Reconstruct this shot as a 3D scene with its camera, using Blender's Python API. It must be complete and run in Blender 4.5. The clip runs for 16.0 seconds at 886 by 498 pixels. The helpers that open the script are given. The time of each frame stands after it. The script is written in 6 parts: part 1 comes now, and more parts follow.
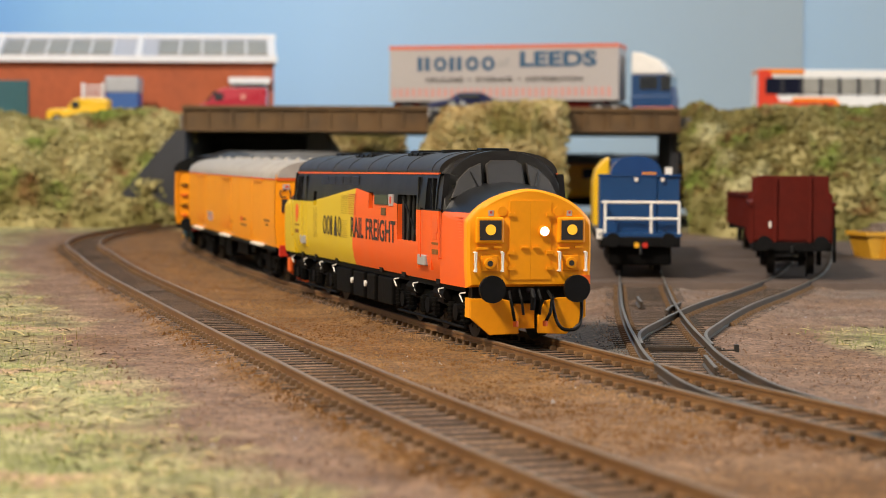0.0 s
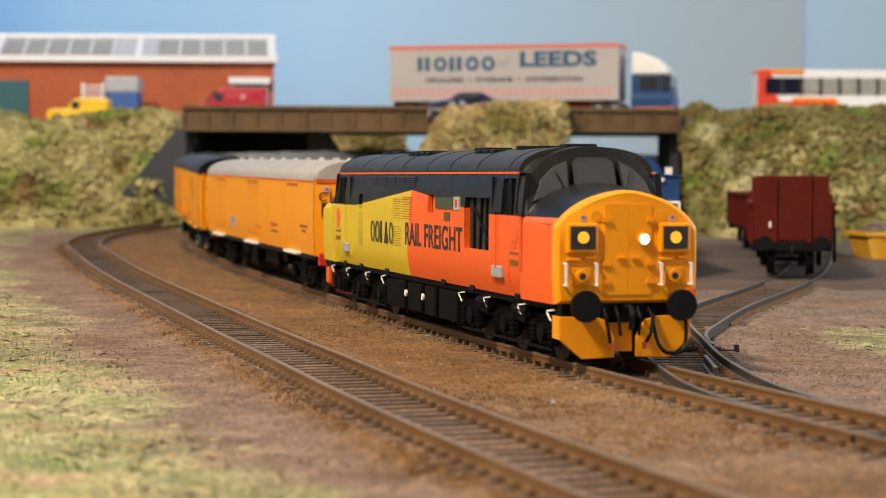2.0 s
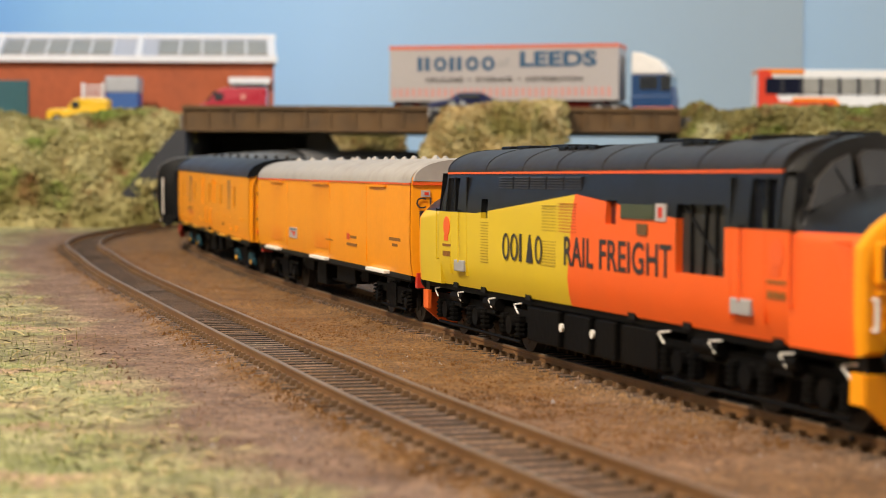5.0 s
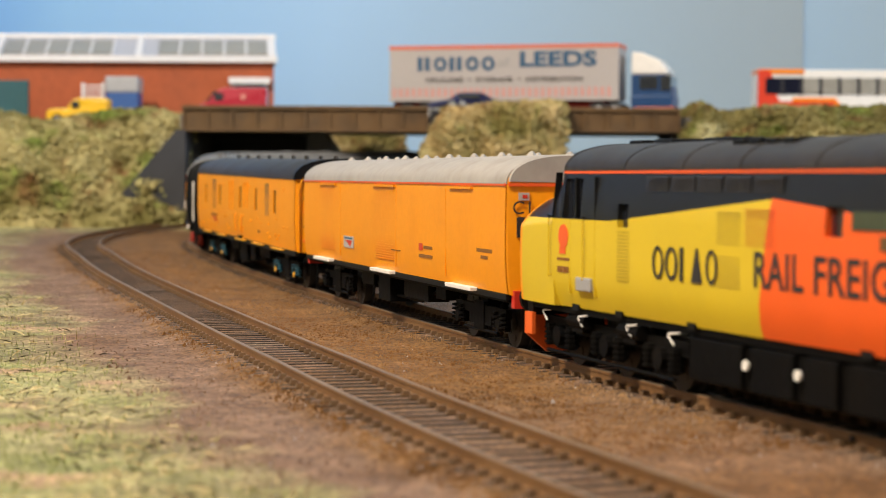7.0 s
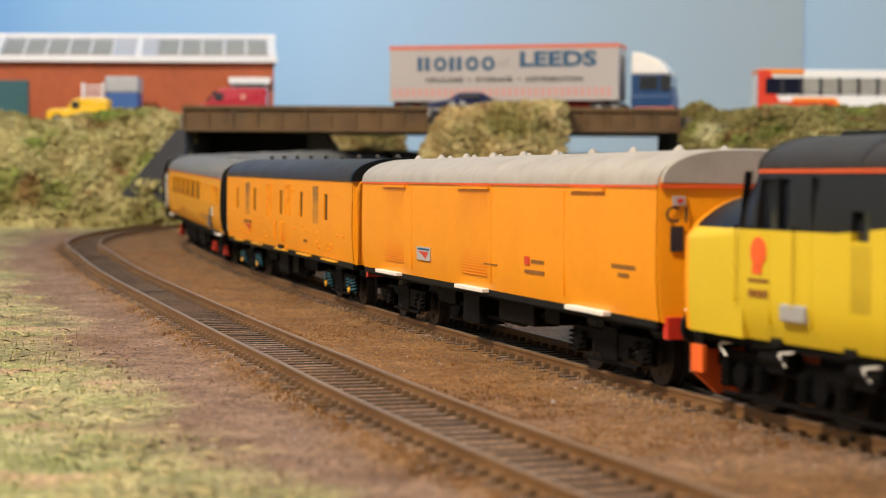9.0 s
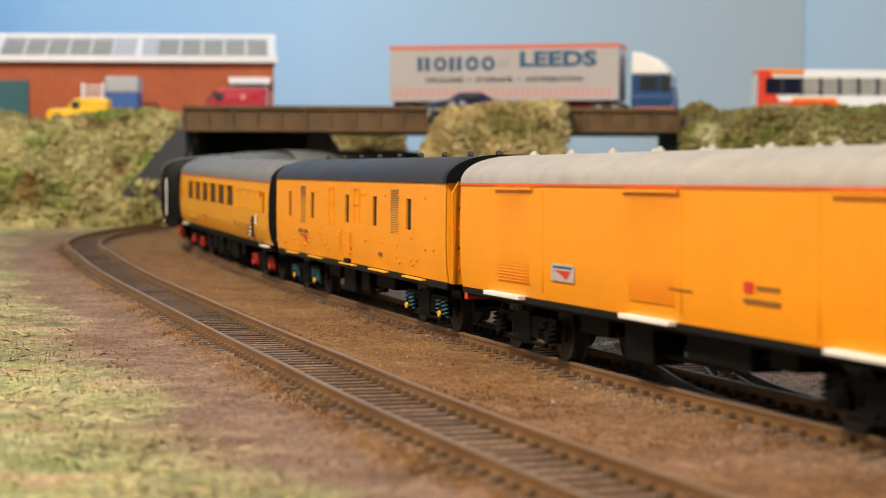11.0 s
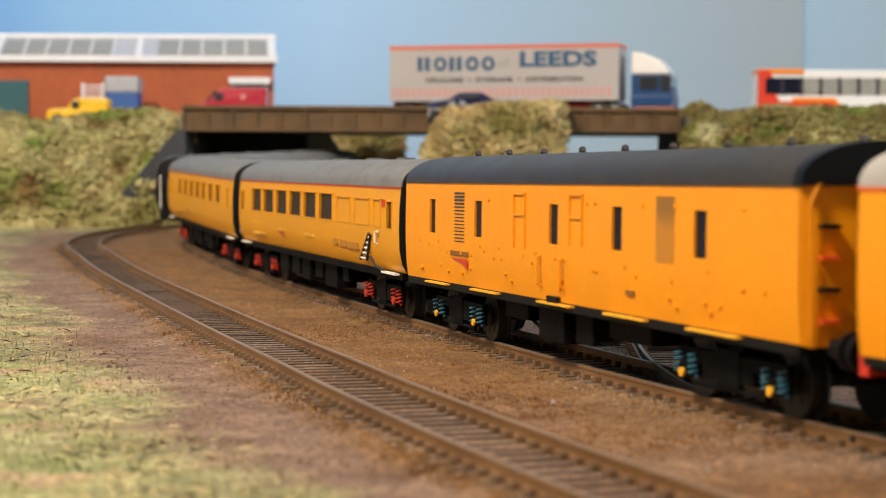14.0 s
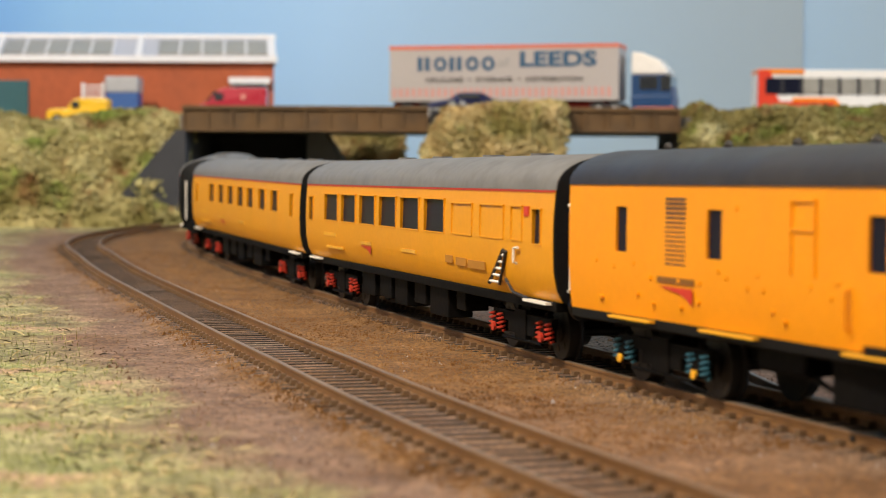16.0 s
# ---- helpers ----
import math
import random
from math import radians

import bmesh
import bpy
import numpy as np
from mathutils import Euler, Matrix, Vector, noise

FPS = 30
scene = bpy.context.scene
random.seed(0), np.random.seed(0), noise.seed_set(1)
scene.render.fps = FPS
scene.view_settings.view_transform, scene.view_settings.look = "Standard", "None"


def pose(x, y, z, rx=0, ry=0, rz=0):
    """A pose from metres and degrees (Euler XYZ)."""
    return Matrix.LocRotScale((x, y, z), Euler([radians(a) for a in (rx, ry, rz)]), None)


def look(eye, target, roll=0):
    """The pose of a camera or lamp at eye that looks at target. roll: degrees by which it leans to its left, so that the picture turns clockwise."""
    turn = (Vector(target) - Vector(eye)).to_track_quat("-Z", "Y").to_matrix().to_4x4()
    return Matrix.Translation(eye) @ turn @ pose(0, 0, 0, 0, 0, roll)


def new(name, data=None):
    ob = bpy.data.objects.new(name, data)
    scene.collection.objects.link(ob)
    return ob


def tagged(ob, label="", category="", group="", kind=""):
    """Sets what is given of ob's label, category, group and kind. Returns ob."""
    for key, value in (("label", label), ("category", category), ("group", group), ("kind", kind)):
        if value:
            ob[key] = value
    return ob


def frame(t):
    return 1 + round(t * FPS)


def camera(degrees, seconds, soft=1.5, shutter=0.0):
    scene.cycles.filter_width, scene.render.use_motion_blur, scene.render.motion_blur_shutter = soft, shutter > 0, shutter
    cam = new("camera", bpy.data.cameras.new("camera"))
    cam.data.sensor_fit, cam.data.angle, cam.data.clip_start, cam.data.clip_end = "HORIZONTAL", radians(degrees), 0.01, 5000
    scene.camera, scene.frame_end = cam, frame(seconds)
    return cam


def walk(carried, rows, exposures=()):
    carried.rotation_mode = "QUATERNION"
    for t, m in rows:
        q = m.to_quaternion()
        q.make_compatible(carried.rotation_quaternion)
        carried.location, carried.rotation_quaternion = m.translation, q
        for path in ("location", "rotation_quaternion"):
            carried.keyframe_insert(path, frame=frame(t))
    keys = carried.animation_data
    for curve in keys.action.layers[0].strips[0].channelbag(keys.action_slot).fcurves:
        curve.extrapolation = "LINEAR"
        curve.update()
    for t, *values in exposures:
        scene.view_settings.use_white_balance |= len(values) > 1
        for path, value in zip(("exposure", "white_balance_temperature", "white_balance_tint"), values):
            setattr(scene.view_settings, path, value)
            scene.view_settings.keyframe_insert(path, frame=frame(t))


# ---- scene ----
MM = 0.001
# ---- camera: stands still, close to the model railway ----
cam = camera(26.875, 16.0, soft=0.85, shutter=0.5)
cam.data.dof.use_dof = True
cam.data.dof.focus_distance = 0.50
cam.data.dof.aperture_fstop = 31.0
EYE = look((0, 0, 0.04119), (0, 1, 0.04119 - math.tan(radians(2.1265))), 0.2915)
walk(cam, [(0.0, EYE), (16.0, EYE)], exposures=[(0.0, 0.0), (16.0, 0.0)])

# ---- world and lamps: a railway room lit by a warm spot, an added overhead fill and daylight from a side window ----
world = bpy.data.worlds.new("room_air")
scene.world = world
world.use_nodes = True
world.node_tree.nodes["Background"].inputs[0].default_value = (0.75, 0.85, 1.0, 1)
world.node_tree.nodes["Background"].inputs[1].default_value = 0.02


def area(name, eye, target, size, watts, colour, tall=0.0):
    d = bpy.data.lights.new(name, "AREA")
    d.shape, d.size, d.energy, d.color = ("RECTANGLE" if tall else "DISK"), size, watts, colour
    if tall:
        d.size_y = tall
    o = new(name, d)
    o.matrix_world = look(eye, target)
    return o


area("key_lamp", (-0.70, -0.15, 1.20), (-0.25, 0.80, 0.0), 0.20, 36.3, (1.0, 0.87, 0.72))
# added fill light from above; no such lamp is known in the room
area("overhead_fill", (0.2, 0.55, 1.36), (0.2, 0.56, 0.0), 0.9, 3.0, (1.0, 0.94, 0.86))
area("window_daylight", (1.41, 0.62, 0.37), (0.0, 0.62, 0.37), 0.76, 15.5, (0.72, 0.86, 1.0), 0.56)


# ---- materials ----
def nodes_of(m):
    m.use_nodes = True
    t = m.node_tree
    return t, t.nodes["Principled BSDF"], t.links


def mat(name, base, rough=0.5, vary=0.12, grain=300.0, bump=0.0, metal=0.0, coarse=25.0, spec=0.5, dirt=None, dirt_amount=0.0):
    """A painted or natural surface: colour varies at a coarse and a fine scale, with a fine relief."""
    m = bpy.data.materials.new(name)
    t, p, L = nodes_of(m)
    N = t.nodes.new
    co = N("ShaderNodeTexCoord")
    n1, n2 = N("ShaderNodeTexNoise"), N("ShaderNodeTexNoise")
    n1.inputs["Scale"].default_value, n1.inputs["Detail"].default_value = coarse, 4
    n2.inputs["Scale"].default_value, n2.inputs["Detail"].default_value = grain, 3
    for n in (n1, n2):
        L.new(co.outputs["Object"], n.inputs["Vector"])
    add = N("ShaderNodeMath")
    add.operation = "ADD"
    L.new(n1.outputs["Fac"], add.inputs[0])
    L.new(n2.outputs["Fac"], add.inputs[1])
    ramp = N("ShaderNodeMapRange")
    ramp.inputs["From Min"].default_value, ramp.inputs["From Max"].default_value = 0.6, 1.4
    ramp.inputs["To Min"].default_value, ramp.inputs["To Max"].default_value = 1 - vary, 1 + vary
    L.new(add.outputs[0], ramp.inputs["Value"])
    mul = N("ShaderNodeVectorMath")
    mul.operation = "SCALE"
    mul.inputs[0].default_value = base[:3]
    L.new(ramp.outputs["Result"], mul.inputs["Scale"])
    out = mul.outputs[0]
    if dirt:
        mix = N("ShaderNodeMix")
        mix.data_type = "RGBA"
        n3 = N("ShaderNodeTexNoise")
        n3.inputs["Scale"].default_value, n3.inputs["Detail"].default_value = coarse * 2.3, 6
        L.new(co.outputs["Object"], n3.inputs["Vector"])
        r3 = N("ShaderNodeMapRange")
        r3.inputs["From Min"].default_value, r3.inputs["From Max"].default_value = 0.45, 0.75
        r3.inputs["To Max"].default_value = dirt_amount
        L.new(n3.outputs["Fac"], r3.inputs["Value"])
        L.new(r3.outputs["Result"], mix.inputs["Factor"])
        L.new(out, mix.inputs["A"])
        mix.inputs["B"].default_value = (*dirt, 1)
        out = mix.outputs["Result"]
    L.new(out, p.inputs["Base Color"])
    p.inputs["Roughness"].default_value, p.inputs["Metallic"].default_value = rough, metal
    p.inputs["Specular IOR Level"].default_value = spec
    rr = N("ShaderNodeMapRange")
    rr.inputs["To Min"].default_value, rr.inputs["To Max"].default_value = max(rough - 0.1, 0.02), min(rough + 0.1, 1)
    L.new(n1.outputs["Fac"], rr.inputs["Value"])
    L.new(rr.outputs["Result"], p.inputs["Roughness"])
    if bump:
        b = N("ShaderNodeBump")
        b.inputs["Strength"].default_value, b.inputs["Distance"].default_value = 1.0, bump
        L.new(n2.outputs["Fac"], b.inputs["Height"])
        L.new(b.outputs["Normal"], p.inputs["Normal"])
    return m


def glow(name, colour, strength, base=None):
    m = bpy.data.materials.new(name)
    t, p, L = nodes_of(m)
    p.inputs["Base Color"].default_value = (*(base or colour), 1)
    p.inputs["Emission Color"].default_value = (*colour, 1)
    p.inputs["Emission Strength"].default_value = strength
    return m


def glass(name, colour, rough=0.05, spec=0.8):
    """Tinted model glazing, dark from outside."""
    m = bpy.data.materials.new(name)
    t, p, L = nodes_of(m)
    p.inputs["Base Color"].default_value = (*colour, 1)
    p.inputs["Roughness"].default_value = rough
    p.inputs["Specular IOR Level"].default_value = spec
    p.inputs["Coat Weight"].default_value = 0.5 if spec > 0.5 else 0.0
    return m


M = {}
M["front_yellow"] = mat("front_yellow", (0.86, 0.315, 0.004), 0.36, 0.05, 900, 0.00003, spec=0.35)
M["coach_yellow"] = mat("coach_yellow", (0.81, 0.288, 0.003), 0.38, 0.05, 700, 0.00003, spec=0.35, dirt=(0.6, 0.2, 0.006), dirt_amount=0.25)
M["mk_yellow"] = mat("mk_yellow", (0.70, 0.292, 0.006), 0.38, 0.06, 700, 0.00003, spec=0.35, dirt=(0.5, 0.22, 0.008), dirt_amount=0.25)
M["orange"] = mat("orange", (0.80, 0.13, 0.02), 0.35, 0.06, 700)
M["orange_line"] = mat("orange_line", (0.75, 0.10, 0.015), 0.4, 0.05)
M["black"] = mat("black", (0.005, 0.005, 0.0055), 0.5, 0.25, 500, 0.00004, spec=0.16)
M["roof_black"] = mat("roof_black", (0.024, 0.0195, 0.017), 0.5, 0.3, 350, 0.00005, coarse=60, spec=0.35, dirt=(0.04, 0.035, 0.03), dirt_amount=0.4)
M["roof_grey"] = mat("roof_grey", (0.34, 0.31, 0.28), 0.6, 0.10, 350, 0.00006, coarse=50, dirt=(0.18, 0.14, 0.11), dirt_amount=0.35)
M["roof_mid"] = mat("roof_mid", (0.15, 0.145, 0.14), 0.6, 0.15, 350, 0.00006, coarse=50, dirt=(0.06, 0.05, 0.045), dirt_amount=0.4)
M["under"] = mat("under", (0.003, 0.0028, 0.0028), 0.65, 0.4, 500, 0.0001, spec=0.08, dirt=(0.010, 0.007, 0.004), dirt_amount=0.35)
M["wheel"] = mat("wheel", (0.015, 0.013, 0.011), 0.5, 0.3, 600, 0.0, 0.3)
M["white"] = mat("white", (0.78, 0.74, 0.68), 0.45, 0.06)
M["ink"] = mat("ink", (0.02, 0.018, 0.02), 0.5, 0.2)
M["grille"] = mat("grille", (0.018, 0.016, 0.014), 0.6, 0.3)
M["grey"] = mat("grey", (0.33, 0.32, 0.32), 0.4, 0.1)
M["red"] = mat("red", (0.55, 0.03, 0.015), 0.4, 0.1)
M["spring_red"] = mat("spring_red", (0.45, 0.032, 0.014), 0.4, 0.1)
M["spring_blue"] = mat("spring_blue", (0.03, 0.12, 0.17), 0.4, 0.1)
M["axle_yellow"] = mat("axle_yellow", (0.85, 0.42, 0.02), 0.4, 0.1)
M["glazing"] = glass("glazing", (0.012, 0.014, 0.02), 0.08)
M["screen"] = glass("screen", (0.045, 0.045, 0.05), 0.06)
M["faded_ink"] = mat("faded_ink", (0.20, 0.075, 0.008), 0.6, 0.3)
M["pale_ink"] = mat("pale_ink", (0.36, 0.15, 0.01), 0.6, 0.2)
M["plate_green"] = mat("plate_green", (0.045, 0.055, 0.028), 0.5, 0.15)
M["louvre_olive"] = mat("louvre_olive", (0.21, 0.105, 0.009), 0.6, 0.15)
# darker lime and orange: louvre-slot shade as colour; the orange also edges the cab
M["slot_shade_lime"] = mat("slot_shade_lime", (0.30, 0.20, 0.008), 0.6, 0.1)
M["slot_shade_copper"] = mat("slot_shade_copper", (0.42, 0.05, 0.008), 0.6, 0.1)
M["glazing_blue"] = glass("glazing_blue", (0.008, 0.009, 0.020), 0.3, 0.12)
M["marker_light"] = glow("marker_light", (1.0, 0.47, 0.02), 1.15, (0.05, 0.03, 0.01))
M["head_light"] = glow("head_light", (0.92, 0.95, 1.0), 5.0)
M["rail"] = mat("rail", (0.17, 0.08, 0.026), 0.55, 0.3, 400, 0.00008, 0.1, dirt=(0.28, 0.16, 0.07), dirt_amount=0.5)
M["rail_dark"] = mat("rail_dark", (0.050, 0.040, 0.031), 0.5, 0.3, 400, 0.00008, 0.2, dirt=(0.12, 0.07, 0.035), dirt_amount=0.5)
M["rail_head_dark"] = mat("rail_head_dark", (0.15, 0.135, 0.12), 0.45, 0.25, 300, 0.0, 0.35)
M["cab_black"] = mat("cab_black", (0.012, 0.0105, 0.010), 0.28, 0.2, 400, 0.00002)
M["rail_head"] = mat("rail_head", (0.19, 0.135, 0.09), 0.5, 0.25, 300, 0.0, 0.25, dirt=(0.16, 0.09, 0.04), dirt_amount=0.6)
M["sleeper"] = mat("sleeper", (0.030, 0.021, 0.014), 0.85, 0.35, 500, 0.00015, dirt=(0.085, 0.052, 0.028), dirt_amount=0.4)
M["chair"] = mat("chair", (0.11, 0.058, 0.022), 0.8, 0.4, 500, 0.0001)
M["girder"] = mat("girder", (0.115, 0.060, 0.018), 0.65, 0.25, 120, 0.0002, dirt=(0.045, 0.028, 0.015), dirt_amount=0.6)
M["concrete"] = mat("concrete", (0.13, 0.13, 0.135), 0.85, 0.2, 90, 0.0002)
M["stone_dark"] = mat("stone_dark", (0.035, 0.036, 0.042), 0.85, 0.3, 60, 0.0003)
M["tarmac"] = mat("tarmac", (0.16, 0.15, 0.14), 0.9, 0.2, 200, 0.0001)
M["brick"] = mat("brick", (0.40, 0.095, 0.035), 0.8, 0.16, 260, 0.00015, coarse=60)
M["white_frame"] = mat("white_frame", (0.80, 0.79, 0.82), 0.45, 0.05)
M["skylight"] = mat("skylight", (0.30, 0.28, 0.24), 0.35, 0.2, 120)
M["roof_pale"] = mat("roof_pale", (0.48, 0.49, 0.56), 0.5, 0.08, 150)
M["teal"] = mat("teal", (0.02, 0.10, 0.12), 0.5, 0.15)
M["shutter"] = mat("shutter", (0.40, 0.40, 0.42), 0.5, 0.1)
M["van_yellow"] = mat("van_yellow", (0.78, 0.46, 0.015), 0.3, 0.06)
M["van_red"] = mat("van_red", (0.42, 0.02, 0.04), 0.3, 0.08)
M["skip_yellow"] = mat("skip_yellow", (0.72, 0.36, 0.02), 0.5, 0.12, dirt=(0.2, 0.09, 0.03), dirt_amount=0.5)
M["blue"] = mat("blue", (0.008, 0.048, 0.15), 0.32, 0.08)
M["blue_deep"] = mat("blue_deep", (0.008, 0.045, 0.16), 0.25, 0.1)
M["container_blue"] = mat("container_blue", (0.03, 0.10, 0.32), 0.5, 0.12)
M["car_blue"] = mat("car_blue", (0.010, 0.013, 0.06), 0.4, 0.1)
M["wagon_red"] = mat("wagon_red", (0.095, 0.011, 0.007), 0.7, 0.15, 400, 0.00005, spec=0.10, dirt=(0.05, 0.012, 0.01), dirt_amount=0.4)
M["trailer"] = mat("trailer", (0.41, 0.37, 0.36), 0.5, 0.04)
M["trailer_red"] = mat("trailer_red", (0.60, 0.15, 0.09), 0.5, 0.05)
M["trailer_pink"] = mat("trailer_pink", (0.62, 0.24, 0.20), 0.5, 0.05)
M["letter_blue"] = mat("letter_blue", (0.012, 0.075, 0.16), 0.5, 0.05)
M["bus_red"] = mat("bus_red", (0.66, 0.05, 0.02), 0.3, 0.05)
M["bus_orange"] = mat("bus_orange", (0.85, 0.25, 0.02), 0.3, 0.05)
M["bus_white"] = mat("bus_white", (0.78, 0.74, 0.70), 0.3, 0.05)
M["room_paint"] = mat("room_paint", (0.70, 0.68, 0.64), 0.9, 0.03)
# base lowered to carry the shade of the stock and bank around it
M["hardstanding"] = mat("hardstanding", (0.098, 0.070, 0.056), 0.92, 0.2, 240, 0.0001, coarse=18, spec=0.2, dirt=(0.06, 0.038, 0.027), dirt_amount=0.5)
M["rubble"] = mat("rubble", (0.20, 0.15, 0.12), 0.9, 0.4)
M["chrome"] = mat("chrome", (0.8, 0.8, 0.8), 0.15, 0.05, metal=1.0)


def backdrop_paint():
    """Painted sky board: pale grey to one side; the deeper blue at the other stands in for shadow."""
    m = bpy.data.materials.new("sky_board")
    t, p, L = nodes_of(m)
    N = t.nodes.new
    co, sep, ramp, nz, mix = N("ShaderNodeTexCoord"), N("ShaderNodeSeparateXYZ"), N("ShaderNodeValToRGB"), N("ShaderNodeTexNoise"), N("ShaderNodeMath")
    L.new(co.outputs["Object"], sep.inputs[0])
    nz.inputs["Scale"].default_value, nz.inputs["Detail"].default_value = 3.0, 3
    L.new(co.outputs["Object"], nz.inputs["Vector"])
    mix.operation = "MULTIPLY_ADD"
    L.new(nz.outputs["Fac"], mix.inputs[0])
    mix.inputs[1].default_value = 0.12
    L.new(sep.outputs["X"], mix.inputs[2])
    mr = N("ShaderNodeMapRange")
    mr.inputs["From Min"].default_value, mr.inputs["From Max"].default_value = -0.45, 0.55
    L.new(mix.outputs[0], mr.inputs["Value"])
    L.new(mr.outputs["Result"], ramp.inputs["Fac"])
    e = ramp.color_ramp.elements
    # deep blue stop: the bluish shadow at the left, put into the paint
    e[0].position, e[0].color = 0.0, (0.11, 0.31, 0.72, 1)
    e[1].position, e[1].color = 1.0, (0.29, 0.315, 0.32, 1)
    for pos, c in ((0.14, (0.26, 0.49, 0.80)), (0.40, (0.36, 0.56, 0.83)), (0.66, (0.34, 0.45, 0.57))):
        x = e.new(pos)
        x.color = (*c, 1)
    L.new(ramp.outputs["Color"], p.inputs["Base Color"])
    p.inputs["Roughness"].default_value = 0.85
    return m


M["sky_board"] = backdrop_paint()


def livery_paint():
    """Locomotive sides: black above a peaked line, lime yellow behind, orange ahead, yellow noses (object space, metres)."""
    m = bpy.data.materials.new("livery")
    t, p, L = nodes_of(m)
    N = t.nodes.new

    def calc(op, a, b=None, c=None):
        n = N("ShaderNodeMath")
        n.operation = op
        for i, v in enumerate((a, b, c)):
            if v is None:
                continue
            if isinstance(v, (int, float)):
                n.inputs[i].default_value = v
            else:
                L.new(v, n.inputs[i])
        return n.outputs[0]

    def blend(f, a, b):
        n = N("ShaderNodeMix")
        n.data_type = "RGBA"
        L.new(f, n.inputs["Factor"])
        for k, v in (("A", a), ("B", b)):
            if isinstance(v, tuple):
                n.inputs[k].default_value = (*v, 1)
            else:
                L.new(v, n.inputs[k])
        return n.outputs["Result"]
    co, sep = N("ShaderNodeTexCoord"), N("ShaderNodeSeparateXYZ")
    L.new(co.outputs["Object"], sep.inputs[0])
    x, z = calc("MULTIPLY", sep.outputs["X"], 1000.0), calc("MULTIPLY", sep.outputs["Z"], 1000.0)
    line = calc("MAXIMUM", calc("MULTIPLY_ADD", calc("ABSOLUTE", x), -0.080, 38.3), 33.0)
    is_black = calc("GREATER_THAN", z, line)
    bound = calc("MULTIPLY_ADD", z, 0.20, -8.5)
    is_orange = calc("GREATER_THAN", x, bound)
    is_front = calc("GREATER_THAN", calc("ABSOLUTE", x), 115.6)
    c = blend(is_orange, (0.64, 0.45, 0.020), (0.82, 0.112, 0.014))
    c = blend(is_black, c, (0.008, 0.008, 0.009))
    p.inputs["Specular IOR Level"].default_value = 0.35
    c = blend(is_front, c, (0.86, 0.315, 0.004))
    nz = N("ShaderNodeTexNoise")
    nz.inputs["Scale"].default_value, nz.inputs["Detail"].default_value = 90.0, 5
    L.new(co.outputs["Object"], nz.inputs["Vector"])
    mr = N("ShaderNodeMapRange")
    mr.inputs["To Min"].default_value, mr.inputs["To Max"].default_value = 0.92, 1.06
    L.new(nz.outputs["Fac"], mr.inputs["Value"])
    sc = N("ShaderNodeVectorMath")
    sc.operation = "SCALE"
    L.new(c, sc.inputs[0])
    L.new(mr.outputs["Result"], sc.inputs["Scale"])
    L.new(sc.outputs[0], p.inputs["Base Color"])
    rr = N("ShaderNodeMapRange")
    rr.inputs["To Min"].default_value, rr.inputs["To Max"].default_value = 0.28, 0.45
    L.new(nz.outputs["Fac"], rr.inputs["Value"])
    L.new(rr.outputs["Result"], p.inputs["Roughness"])
    return m


M["livery"] = livery_paint()


